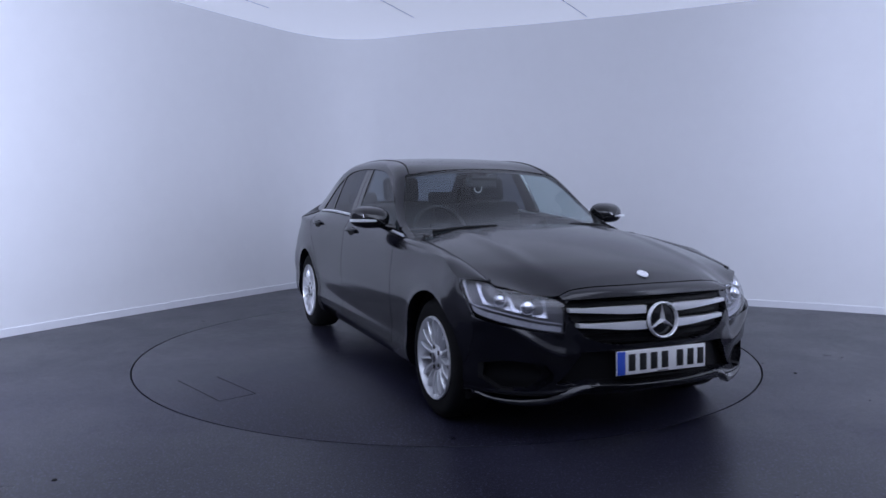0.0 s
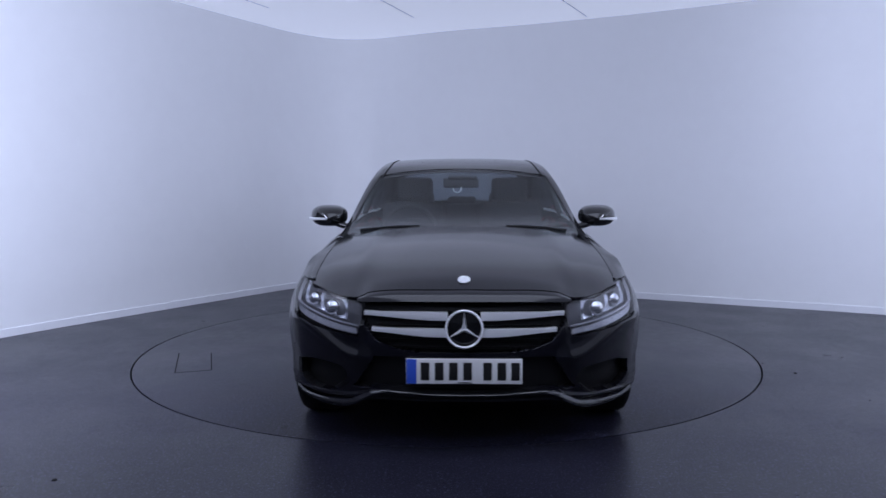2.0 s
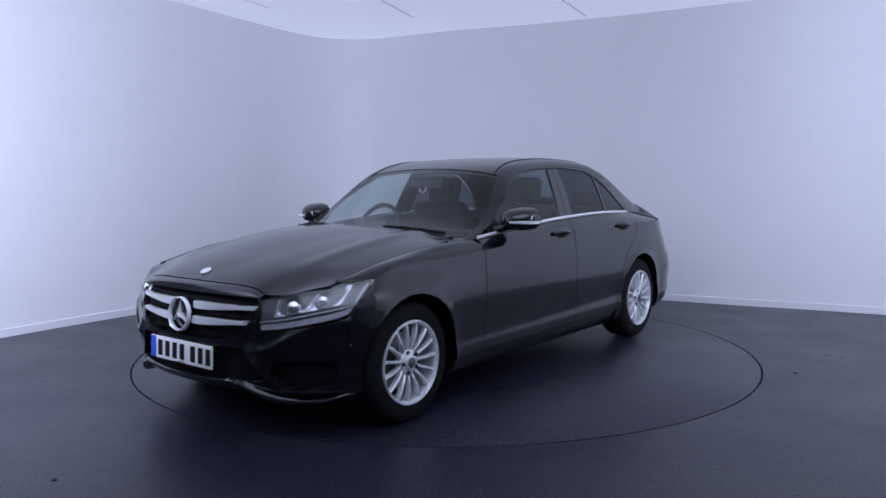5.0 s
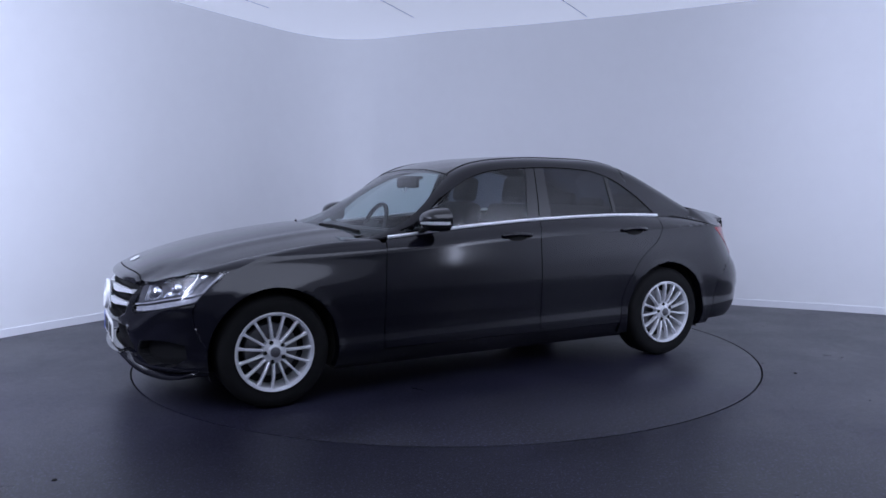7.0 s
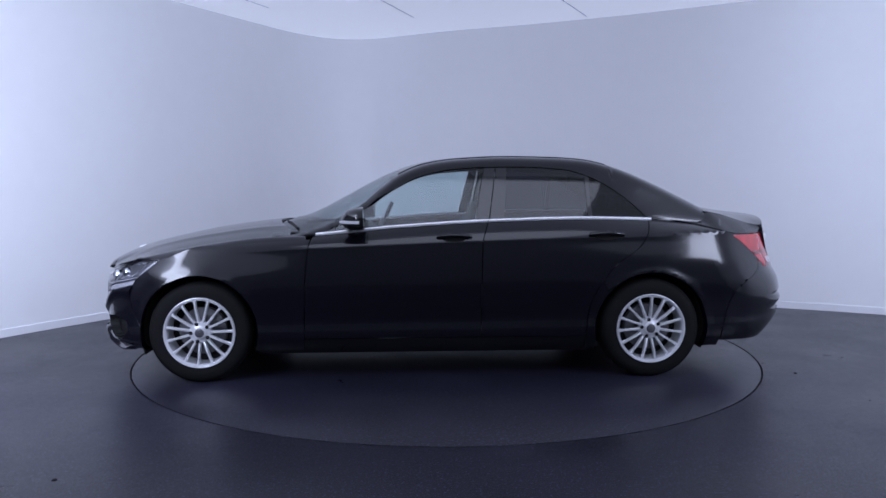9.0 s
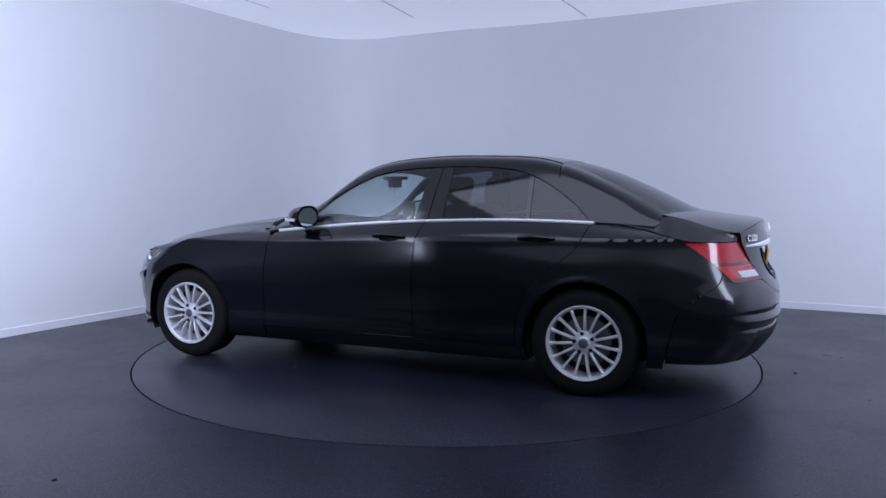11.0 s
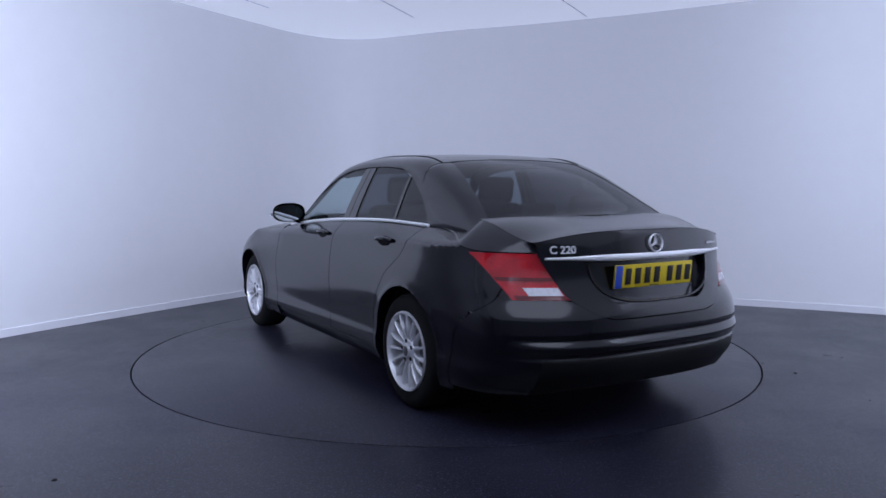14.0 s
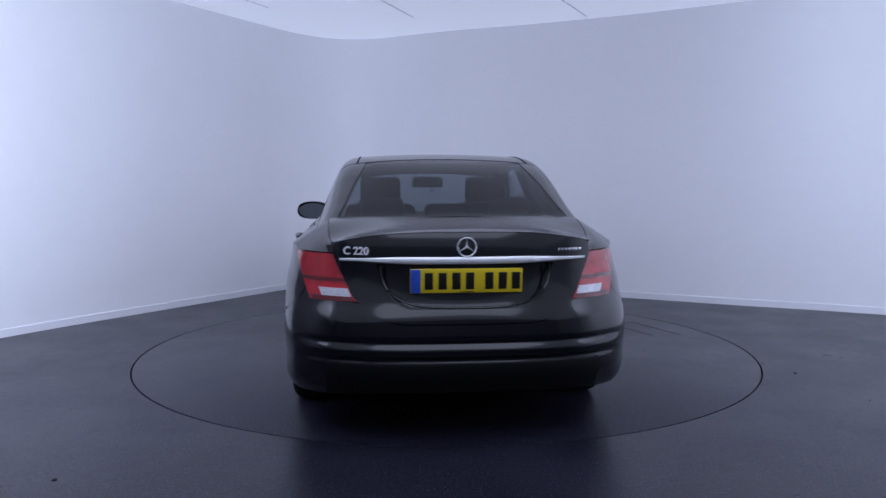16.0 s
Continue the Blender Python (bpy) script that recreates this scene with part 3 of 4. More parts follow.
# ---- headlamps ----
def lamp_fn(out, shrink=0.0, z0=0.0, z1=1.0):
    def fn(u, v):
        phi = lerp(phi_front(0.545), lerp(70, 78, lerp(z0, z1, v)), lerp(shrink, 1 - shrink, u))
        z = 0.65
        for _ in range(4):
            p = front_point(phi, z)
            lo, hi = lamp_low(p.y), min(lamp_high(p.y), 0.79)
            z = lerp(lo, hi, lerp(z0 + shrink, z1 - shrink, v))
        p = front_point(phi, z)
        n = Vector((1.0 - 0.75 * u, 0.2 + 0.8 * u, 0.15)).normalized()
        return p + n * out
    return fn


for mir in (False, True):
    lamp = part("headlamp", sheet(lamp_fn(-0.035, 0.0), span(0, 1, 30), span(0, 1, 16), mirror=mir, flange=0), LAMPGREY, car, "clear headlamp with bright reflectors")
    part("reflector", sheet(lambda u, v: lamp_fn(-0.028 - 0.03 * math.sin(math.pi * v) * abs(math.sin(2 * math.pi * u)), 0.06, 0.34, 1.0)(lerp(0.08, 0.86, u), v), span(0, 1, 40), span(0, 1, 14), mirror=mir, flange=0.01), LAMPINNER, lamp, "bright lamp reflector")
    part("light_guide", sheet(lamp_fn(-0.012, 0.02, 0.26, 0.34), span(0, 1, 30), span(0, 1, 3), mirror=mir, flange=0.015), LAMPSTRIP, lamp, "pale light guide")
    part("light_guide", sheet(lambda u, v: lamp_fn(-0.012, 0.01)(lerp(0.955, 0.985, u), lerp(0.3, 0.95, v)), span(0, 1, 4), span(0, 1, 16), mirror=mir, flange=0.015), LAMPSTRIP, lamp, "pale light guide")
    part("indicator", sheet(lamp_fn(-0.018, 0.03, 0.02, 0.24), span(0, 1, 30), span(0, 1, 4), mirror=mir, flange=0.01), CLEARLENS, lamp, "clear indicator strip")
    for u, r in ((0.30, 0.040), (0.58, 0.034)):
        bm = bmesh.new()
        bmesh.ops.create_uvsphere(bm, u_segments=20, v_segments=12, radius=r)
        c = lamp_fn(-0.035)(u, 0.60)
        bmesh.ops.translate(bm, verts=bm.verts, vec=(c.x, -c.y if mir else c.y, c.z))
        part("bulb", bm, CHROME, lamp, "round lamp lens")
    cover = part("lens", sheet(lamp_fn(0.002), span(0, 1, 30), span(0, 1, 16), mirror=mir, flange=0), LENS, lamp, "clear plastic cover")
    cover.visible_shadow = False

# ---- cabin surfaces ----
def roof_line(x):
    return spl([(1.05, 0.965), (0.82, 1.030), (0.61, 1.132), (0.41, 1.241), (0.205, 1.337), (0.0, 1.394), (-0.20, 1.421), (-0.53, 1.436), (-0.85, 1.430), (-1.03, 1.418),
                (-1.24, 1.380), (-1.45, 1.318), (-1.667, 1.224), (-1.83, 1.145), (-1.98, 1.075), (-2.1, 1.05)], x)


def top_z(x, y):
    a = abs(y) / 0.62
    xs = x + (0.15 * a * a * step(-0.1, 0.5, x)) - 0.10 * a * a * step(-1.0, -1.5, x)
    return roof_line(xs) - 0.030 * a ** 2.4


def cabin_y(x, z):
    h = max(0.0, z - belt(x))
    y = spl([(-1.95, 0.700), (-1.45, 0.745), (-1.0, 0.762), (0.0, 0.774), (0.7, 0.776), (1.0, 0.768)], x) - 0.36 * h - 0.26 * h * h
    y -= 0.035 * step(-1.1, -1.9, x) * step(0.0, 0.15, h)
    return y


def rail(x):
    """Where flank of the cabin and roof meet: height."""
    lo, hi = belt(x) - 0.05, 1.46
    for _ in range(30):
        mid = (lo + hi) / 2
        if top_z(x, cabin_y(x, mid)) > mid:
            lo = mid
        else:
            hi = mid
    return lo


def section(x, v):
    """Cabin skin across the car: v 0 at the belt, 1 at the rail, 2 at the middle of the roof."""
    zr = rail(x)
    zb = belt(x) - 0.012
    yr = cabin_y(x, zr)
    rz, ry = min(0.055, max(0.004, (zr - zb) * 0.5)), 0.075
    if v <= 0.85:
        z = lerp(zb, zr - rz, v / 0.85)
        return Vector((x, cabin_y(x, z), z))
    if v >= 1.15:
        y = lerp(yr - ry, 0, (v - 1.15) / 0.85)
        return Vector((x, y, top_z(x, y)))
    s = (v - 0.85) / 0.3
    a = Vector((x, cabin_y(x, zr - rz), zr - rz))
    b = Vector((x, yr - ry, top_z(x, yr - ry)))
    m = Vector((x, yr, zr))
    return a * (1 - s) ** 2 + m * 2 * s * (1 - s) + b * s * s


def v_at(x, z):
    zr, zb = rail(x), belt(x) - 0.012
    rz = min(0.055, max(0.004, (zr - zb) * 0.5))
    return min(0.93, 0.85 * (z - zb) / max(1e-4, zr - rz - zb))


def window_top(x):
    return spl([(0.63, 0.940), (0.50, 1.012), (0.383, 1.085), (0.205, 1.204), (0.025, 1.288), (-0.155, 1.326), (-0.38, 1.341), (-0.60, 1.344), (-0.885, 1.328), (-1.05, 1.284), (-1.26, 1.164), (-1.37, 1.070), (-1.425, 1.012)], x)


SCREEN_TOP, REAR_TOP = 0.185, -1.20


def screen_v(x):
    """Edge of the windscreen or rear window on the section."""
    if x > SCREEN_TOP - 0.001:
        return lerp(1.12, 1.03, step(SCREEN_TOP, 0.95, x))
    return lerp(1.25, 1.12, step(REAR_TOP, -1.9, x))


def shell_fn(x0, x1):
    def fn(u, v):
        x = lerp(x0, x1, u)
        low = v_at(x, window_top(x) + 0.006) if -1.425 < x < 0.63 else 0.0
        low = max(0.0, low)
        high = 2.0 if REAR_TOP <= x <= SCREEN_TOP else screen_v(x)
        return section(x, lerp(low, high, v))
    return fn


def header_fn(u, v):
    x = lerp(SCREEN_TOP, REAR_TOP, u)
    low = v_at(x, window_top(x) + 0.006)
    w = lerp(low, 4 - low, v)
    p = section(x, w if w <= 2 else 4 - w)
    if w > 2:
        p.y = -p.y
    return p


part("roof", sheet(header_fn, span(0, 1, 60), span(0, 1, 60), flange=0.02), PAINT, car, "gloss black roof")
both("windscreen_pillar", PAINT, car, "gloss black windscreen pillar", shell_fn(0.96, SCREEN_TOP), span(0, 1, 40), span(0, 1, 16), flange=0.02)
both("rear_pillar", PAINT, car, "gloss black rear pillar", shell_fn(REAR_TOP, -1.93), span(0, 1, 44), span(0, 1, 18), flange=0.02)


def glass_fn(x0, x1, inset=0.003):
    def fn(u, v):
        x = lerp(x0, x1, u)
        e = screen_v(x)
        w = lerp(e, 4 - e, v)
        p = section(x, w if w <= 2 else 4 - w)
        if w > 2:
            p.y = -p.y
        p.z -= inset
        return p
    return fn


part("windscreen", sheet(glass_fn(0.985, SCREEN_TOP + 0.004), span(0, 1, 40), span(0, 1, 40), flange=0), GLASS_FRONT, car, "clear windscreen").visible_shadow = False
part("rear_window", sheet(glass_fn(REAR_TOP - 0.004, -1.98), span(0, 1, 40), span(0, 1, 40), flange=0), GLASS_REAR, car, "tinted rear window").visible_shadow = False

# side windows, with the dark pillars between them
def window_fn(xa, xb, inset):
    """xa, xb: lower and upper x of the two upright edges."""
    def fn(u, v):
        x = lerp(xa[0], xb[0], u)
        z = 1.1
        for _ in range(4):
            zb = belt(x) + 0.004
            z = lerp(zb, max(zb + 0.001, window_top(x)), v)
            t = (z - belt(x)) / 0.34
            x = lerp(lerp(xa[0], xa[1], t), lerp(xb[0], xb[1], t), u)
        return Vector((x, cabin_y(x, z) - inset, z))
    return fn


PANES = [((0.585, 0.585), (-0.300, -0.375), GLASS_SIDE, "clear front side window", front_doors), ((-0.497, -0.525), (-1.030, -1.030), GLASS_TINT, "dark tinted rear side window", rear_doors), ((-1.062, -1.062), (-1.412, -1.412), GLASS_TINT, "dark tinted quarter window", rear_doors)]
for xa, xb, mat, label, owners in PANES:
    for owner, mir in zip(owners, (False, True)):
        part("side_window", sheet(window_fn(xa, xb, 0.006), span(0, 1, 26), span(0, 1, 16), mirror=mir, flange=0), mat, owner, label).visible_shadow = False
for owners, xa, xb in ((front_doors, (-0.302, -0.377), (-0.392, -0.447)), (rear_doors, (-0.399, -0.453), (-0.495, -0.523)), (rear_doors, (-1.032, -1.032), (-1.060, -1.060)), (front_doors, (0.625, 0.625), (0.582, 0.582))):
    for owner, mir in zip(owners, (False, True)):
        part("window_pillar", sheet(window_fn(xa, xb, 0.001), span(0, 1, 4), span(0, 1, 16), mirror=mir, flange=0.02), GLOSSBLACK, owner, "gloss black window pillar")


def molding(x0, x1):
    def fn(u, v):
        x = lerp(x0, x1, u)
        z = belt(x) + lerp(-0.014, 0.007, v)
        return Vector((x, cabin_y(x, belt(x)) + 0.006 + 0.005 * math.sin(math.pi * v), z))
    return fn


for owners, x0, x1 in ((front_doors, 0.705, DOOR_M(1.0) + 0.002), (rear_doors, DOOR_M(1.0) - 0.002, -1.448)):
    for owner, mir in zip(owners, (False, True)):
        part("belt_molding", sheet(molding(x0, x1), span(0, 1, 30), span(0, 1, 5), mirror=mir, flange=0.012), SILVER, owner, "bright silver strip under the windows")

# door handles, each over a matte dark disc that puts in its bowl's shade
for owners, xc, zc in ((front_doors, -0.165, 0.908), (rear_doors, -1.130, 0.918)):
    for owner, mir in zip(owners, (False, True)):
        s = -1 if mir else 1
        bm = bmesh.new()
        pts = []
        for k in range(17):
            t = k / 16
            x = xc + lerp(0.105, -0.105, t)
            p = side_point(x, zc + 0.008)
            pts.append((x, s * (p.y + 0.010 + 0.020 * math.sin(math.pi * t) ** 0.6), zc + 0.010 * math.sin(math.pi * t)))
        rod(bm, pts, 0.0135, 12)
        part("door_handle", bm, PAINT, owner, "gloss black door handle")
        bm = bmesh.new()
        mid = side_point(xc, zc - 0.006)
        lathe(bm, [(1.0, 0.0), (0.98, 0.05), (0.8, 0.12), (0.4, 0.16), (0.01, 0.17)], 32, 0, Matrix.Translation((xc, s * (mid.y + 0.002), zc - 0.006)) @ pose(0, 0, 0, 18 * s, 0, 0) @ Matrix.Diagonal((0.078, s * 0.02, 0.030, 1)))
        part("handle_bowl_shade", bm, GAP, owner)

# door mirrors
for s in (1, -1):
    bm = bmesh.new()
    nu, nv = 24, 16
    rows = []
    for i in range(nv + 1):
        t = i / nv
        row = []
        for k in range(nu):
            a = 2 * math.pi * k / nu
            wy = 0.125 * (abs(math.cos(a)) ** 0.75) * math.copysign(1, math.cos(a))
            wz = 0.072 * (abs(math.sin(a)) ** 0.8) * math.copysign(1, math.sin(a))
            k2 = (1 - t ** 2.6) ** 0.5 if t < 1 else 0.02
            row.append(bm.verts.new((0.395 + 0.145 * t, s * (0.905 + wy * k2 * (1 - 0.12 * t) - 0.02 * t), 1.022 + wz * k2 * (0.92 if wz < 0 else 1.05) - 0.01 * t)))
        rows.append(row)
    for a, b in zip(rows, rows[1:]):
        for k in range(nu):
            f = bm.faces.new((a[k], a[(k + 1) % nu], b[(k + 1) % nu], b[k]))
    bmesh.ops.recalc_face_normals(bm, faces=bm.faces)
    mirror = part("door_mirror", bm, GLOSSBLACK, car, "gloss black door mirror with a silver strip")
    bm = bmesh.new()
    bmesh.ops.create_circle(bm, cap_ends=True, radius=1.0, segments=32, matrix=Matrix.Translation((0.398, s * 0.905, 1.022)) @ pose(0, 0, 0, 0, 90, 0) @ Matrix.Diagonal((0.062, 0.112, 1, 1)))
    part("mirror_glass", bm, MIRROR, mirror, "mirror glass")
    bm = bmesh.new()
    rings = []
    for k in range(15):
        t = k / 14
        y = lerp(0.90, 1.036, t)
        x = 0.41 + 0.128 * max(0.0, 1 - ((y - 0.885) / 0.152) ** 2.6) ** 0.5
        rings.append([bm.verts.new((x + dx, s * y, 1.008 + dz)) for dx, dz in ((-0.01, -0.009), (0.008, -0.009 + 0.004 * (1 - t)), (0.009, 0.008 - 0.006 * (1 - t)), (-0.01, 0.009))])
    for a, b in zip(rings, rings[1:]):
        for k in range(4):
            bm.faces.new((a[k], a[(k + 1) % 4], b[(k + 1) % 4], b[k]))
    for r in (rings[0], rings[-1]):
        bm.faces.new(r)
    bmesh.ops.recalc_face_normals(bm, faces=bm.faces)
    part("indicator", bm, SILVER, mirror, "pale indicator strip")
    bm = bmesh.new()
    rod(bm, [(0.50, s * 0.745, 0.952), (0.485, s * 0.80, 0.962), (0.47, s * 0.87, 0.985)], 0.022, 10)
    part("mirror_arm", bm, GLOSSBLACK, mirror)

# ---- tail ----
def lid_edge(y):
    """Rear edge of the boot lid in plan at its lip."""
    return on_rear(y, 1.012 - 0.030 * (abs(y) / 0.6) ** 2.4).x + 0.003


def boot_z(x, y):
    zc = spl([(-2.40, 1.006), (-2.34, 1.022), (-2.20, 1.038), (-2.0, 1.066), (-1.85, 1.092), (-1.70, 1.12)], x)
    return zc - 0.030 * (abs(y) / 0.6) ** 2.4 - 0.034 * (abs(y) / 0.6) ** 3 * step(-1.90, -2.22, x)


def lid_width(x):
    """Half the boot lid's width, narrowing towards the tail."""
    return spl([(-2.34, 0.605), (-2.20, 0.630), (-2.0, 0.652), (-1.8, 0.66)], x)


def boot_top(u, v):
    x0 = -1.955 + 0.13 * abs(u) ** 2
    x = lerp(x0, lid_edge(u * 0.605), v)
    y = u * lid_width(x)
    return Vector((x, y, boot_z(x, y)))


boot = part("boot_lid", sheet(boot_top, span(-1, 1, 50), span(0, 1, 20), flange=0.02), PAINT, car, "gloss black boot lid")


def lid_side(z):
    return spl([(0.60, 0.30), (0.625, 0.40), (0.68, 0.485), (0.71, 0.522), (0.80, 0.570), (0.885, 0.612), (0.91, 0.620), (0.96, 0.617), (1.03, 0.607)], z)


def in_recess(y, z):
    return 0.668 < z < 0.868 and abs(y) < spl([(0.668, 0.27), (0.70, 0.335), (0.78, 0.385), (0.868, 0.415)], z)


def lid_back(u, v):
    z = lerp(0.602, 0.99, v)
    for _ in range(4):
        y = u * lid_side(z)
        z = lerp(0.602, boot_z(lid_edge(y), y) - 0.003, v)
    p = on_rear(y, z)
    if in_recess(y, z):
        p.x += 0.045
    return p


part("back_panel", sheet(lid_back, span(-1, 1, 110), span(0, 1, 90), flange=0.02, mat=lambda u, v: 0), PAINT, boot, "gloss black boot panel with a recess for the plate")


def rear_bar(name, mat, parent, label, y0, y1, z_of, height, out, deep=0.02, n=30):
    bm = bmesh.new()
    rings = []
    for k in range(n + 1):
        y = lerp(y0, y1, k / n)
        z, h = z_of(y), height(y) / 2
        p = on_rear(y, z)
        prof = [(deep, -h), (-out * 0.5, -h), (-out, -h * 0.5), (-out, h * 0.5), (-out * 0.5, h), (deep, h)]
        rings.append([bm.verts.new((p.x + dx, y, z + dz)) for dx, dz in prof])
    m = len(rings[0])
    for a, b in zip(rings, rings[1:]):
        for k in range(m):
            bm.faces.new((a[k], a[(k + 1) % m], b[(k + 1) % m], b[k]))
    for r in (rings[0], rings[-1]):
        bm.faces.new(r)
    bmesh.ops.recalc_face_normals(bm, faces=bm.faces)
    return part(name, bm, mat, parent, label)


# rod added along the recess edge to bring out its soft highlight
bm = bmesh.new()
pts = []
for k in range(41):
    a = math.pi * k / 40
    y = 0.40 * math.copysign(abs(math.cos(a)) ** 0.55, math.cos(a))
    z = 0.862 - 0.190 * abs(math.sin(a)) ** 0.8
    pts.append(on_rear(y, z, 0.001))
rod(bm, pts, 0.006, 8)
part("recess_rim", bm, PAINT, boot, "gloss black rim round the plate recess, added to catch its highlight")
rear_bar("boot_trim", SILVER, boot, "bright silver strip over the plate", -0.59, 0.59, lambda y: 0.886, lambda y: 0.012 + 0.020 * (1 - step(0.25, 0.59, abs(y))), 0.012)
plate("rear_plate", YELLOWPLATE, pose(-2.392, 0, 0.791, 0, 0, -90) @ pose(0, 0, 0, 6, 0, 0), "yellow number plate with a blue band and dark bars")
star("badge", boot, 0.046, pose(-2.400, 0, 0.948, 0, 0, -90) @ pose(0, 0, 0, -6, 0, 0), SILVER, 0.010)


def rear_text(body, y, z, size, label):
    """Raised lettering on the boot panel."""
    cu = bpy.data.curves.new("badge_text", "FONT")
    cu.body, cu.size, cu.extrude, cu.align_x, cu.align_y = body, size, 0.002, "CENTER", "CENTER"
    cu.offset = 0.001
    ob = new("badge_text", cu)
    dep = bpy.context.evaluated_depsgraph_get()
    me = bpy.data.meshes.new_from_object(ob.evaluated_get(dep))
    bpy.data.objects.remove(ob)
    me.materials.clear()
    me.materials.append(SILVER)
    p0, p1 = on_rear(y - 0.04, z), on_rear(y + 0.04, z)
    yaw = -90 - math.degrees(math.atan2(p1.x - p0.x, 0.08))
    ob = new("badge_text", me)
    ob.parent = boot
    p = on_rear(y, z, 0.004)
    ob.matrix_basis = pose(p.x, p.y, p.z, 84, 0, yaw)
    tagged(ob, label)


rear_text("C 220", 0.512, 0.926, 0.052, "chrome lettering")
for k in range(7):
    rear_bar("badge_bar", CHROME, boot, "", -0.445 - 0.019 * k, -0.457 - 0.019 * k, lambda y: 0.925, lambda y: 0.016, 0.004, 0.004, n=1)


def rear_bumper_top(y):
    a = abs(y)
    return spl([(0.0, 0.596), (0.30, 0.598), (0.42, 0.632), (0.50, 0.688), (0.60, 0.698), (0.75, 0.735), (0.9, 0.77)], a)


def rear_bumper_fn(u, v):
    phi = abs(u) * 89.5
    z = 0.5
    for _ in range(3):
        y = rear_point(phi, z).y
        z = lerp(lerp(0.262, 0.235, step(0.45, 0.7, abs(y))), rear_bumper_top(y), v)
    p = rear_point(phi, z)
    y = p.y
    # a dark groove, a ledge, a second groove and the sloping lower apron
    mid = 1 - step(0.66, 0.84, y)
    p.x += mid * (0.013 * math.exp(-((z - 0.512) / 0.015) ** 2) - 0.006 * math.exp(-((z - 0.474) / 0.014) ** 2) + 0.016 * math.exp(-((z - 0.432) / 0.016) ** 2))
    p.x += mid * (0.004 + 0.030 * step(0.39, 0.26, z)) * (1 - step(0.40, 0.43, z))
    e = spl([(0.2, -1.866), (0.50, -1.936), (0.60, -2.026), (0.70, -2.156), (0.80, -2.172)], z)
    if p.x > e:
        p = side_point(e, z)
    if u < 0:
        p.y = -p.y
    return p


part("rear_bumper", sheet(rear_bumper_fn, span(-1, 1, 130), span(0, 1, 90), arch=True, mat=lambda u, v: 1 if rear_bumper_fn(u, v).z < 0.418 and abs(rear_bumper_fn(u, v).y) < 0.66 else 0), [PAINT, PLASTIC], car, "gloss black rear bumper with a dark apron")

# tail lamps
def tl_inner(z):
    return lid_side(z) + 0.005


def tl_outer_x(z):
    return spl([(0.69, -2.222), (0.74, -2.172), (0.80, -2.104), (0.87, -2.018), (0.905, -1.965), (0.92, -1.95)], z)


def tail_fn(out, z0, z1, u0=0.0, u1=1.0):
    def fn(u, v):
        z = lerp(z0, z1, v)
        yi = tl_inner(z) + 0.03 * step(0.86, 0.93, z)
        pa = phi_rear(yi / 0.888, z)
        pb = phi_back(tl_outer_x(z) - tail(z), z)
        w = lerp(u0, u1, u)
        p = rear_point(lerp(pa, pb, w), z)
        n = Vector((-1 + 0.7 * w, 0.2 + 0.8 * w, 0.1)).normalized()
        return p + n * out
    return fn


# body between boot lid, tail lamp, pillar and quarter panel
def rear_shoulder(u, v):
    k = 0.62
    if u < k:
        x = lerp(-1.46, -2.06, u / k)
        p0 = side_point(x, wing_top_z(x))
    else:
        w = (u - k) / (1 - k)
        z = lerp(wing_top_z(-2.06), 0.911, step(0, 0.5, w))
        p0 = rear_point(lerp(phi_back(-2.06 - tail(z), z), phi_rear(0.615 / 0.888, z), w), z)
    xb = lerp(-1.46, lid_edge(0.607), u)
    on_pillar = Vector((xb, cabin_y(xb, belt(xb)) - 0.006, belt(xb) - 0.005))
    on_lid = Vector((xb, lid_width(xb) + 0.004, boot_z(xb, lid_width(xb))))
    p1 = on_pillar.lerp(on_lid, step(-1.76, -1.86, xb))
    p0 = p0 + Vector((0, 0.003, 0.003))
    m = p0.lerp(p1, 0.5) + Vector((0, 0.006, 0.009))
    return p0 * (1 - v) ** 2 + m * 2 * v * (1 - v) + p1 * v * v


both("rear_shoulder", PAINT, car, "gloss black panel beside the boot lid", rear_shoulder, span(0, 1, 40), span(0, 1, 8), flange=0.01)

for mir in (False, True):
    tl = part("tail_lamp", sheet(tail_fn(0.002, 0.695, 0.908), span(0, 1, 30), span(0, 1, 20), mirror=mir, flange=0.02), REDLENS, car, "red tail lamp with a clear strip")
    part("reversing_lens", sheet(tail_fn(0.006, 0.716, 0.752, 0.04, 0.62), span(0, 1, 24), span(0, 1, 6), mirror=mir, flange=0.006), CLEARLENS, tl, "clear reversing lens")
    part("lower_lens", sheet(tail_fn(0.005, 0.698, 0.716, 0.03, 0.9), span(0, 1, 24), span(0, 1, 4), mirror=mir, flange=0.004), DARKRED, tl, "dark red strip")
    part("upper_lens", sheet(tail_fn(0.005, 0.782, 0.798, 0.03, 0.97), span(0, 1, 24), span(0, 1, 4), mirror=mir, flange=0.004), DARKRED, tl, "dark red strip")

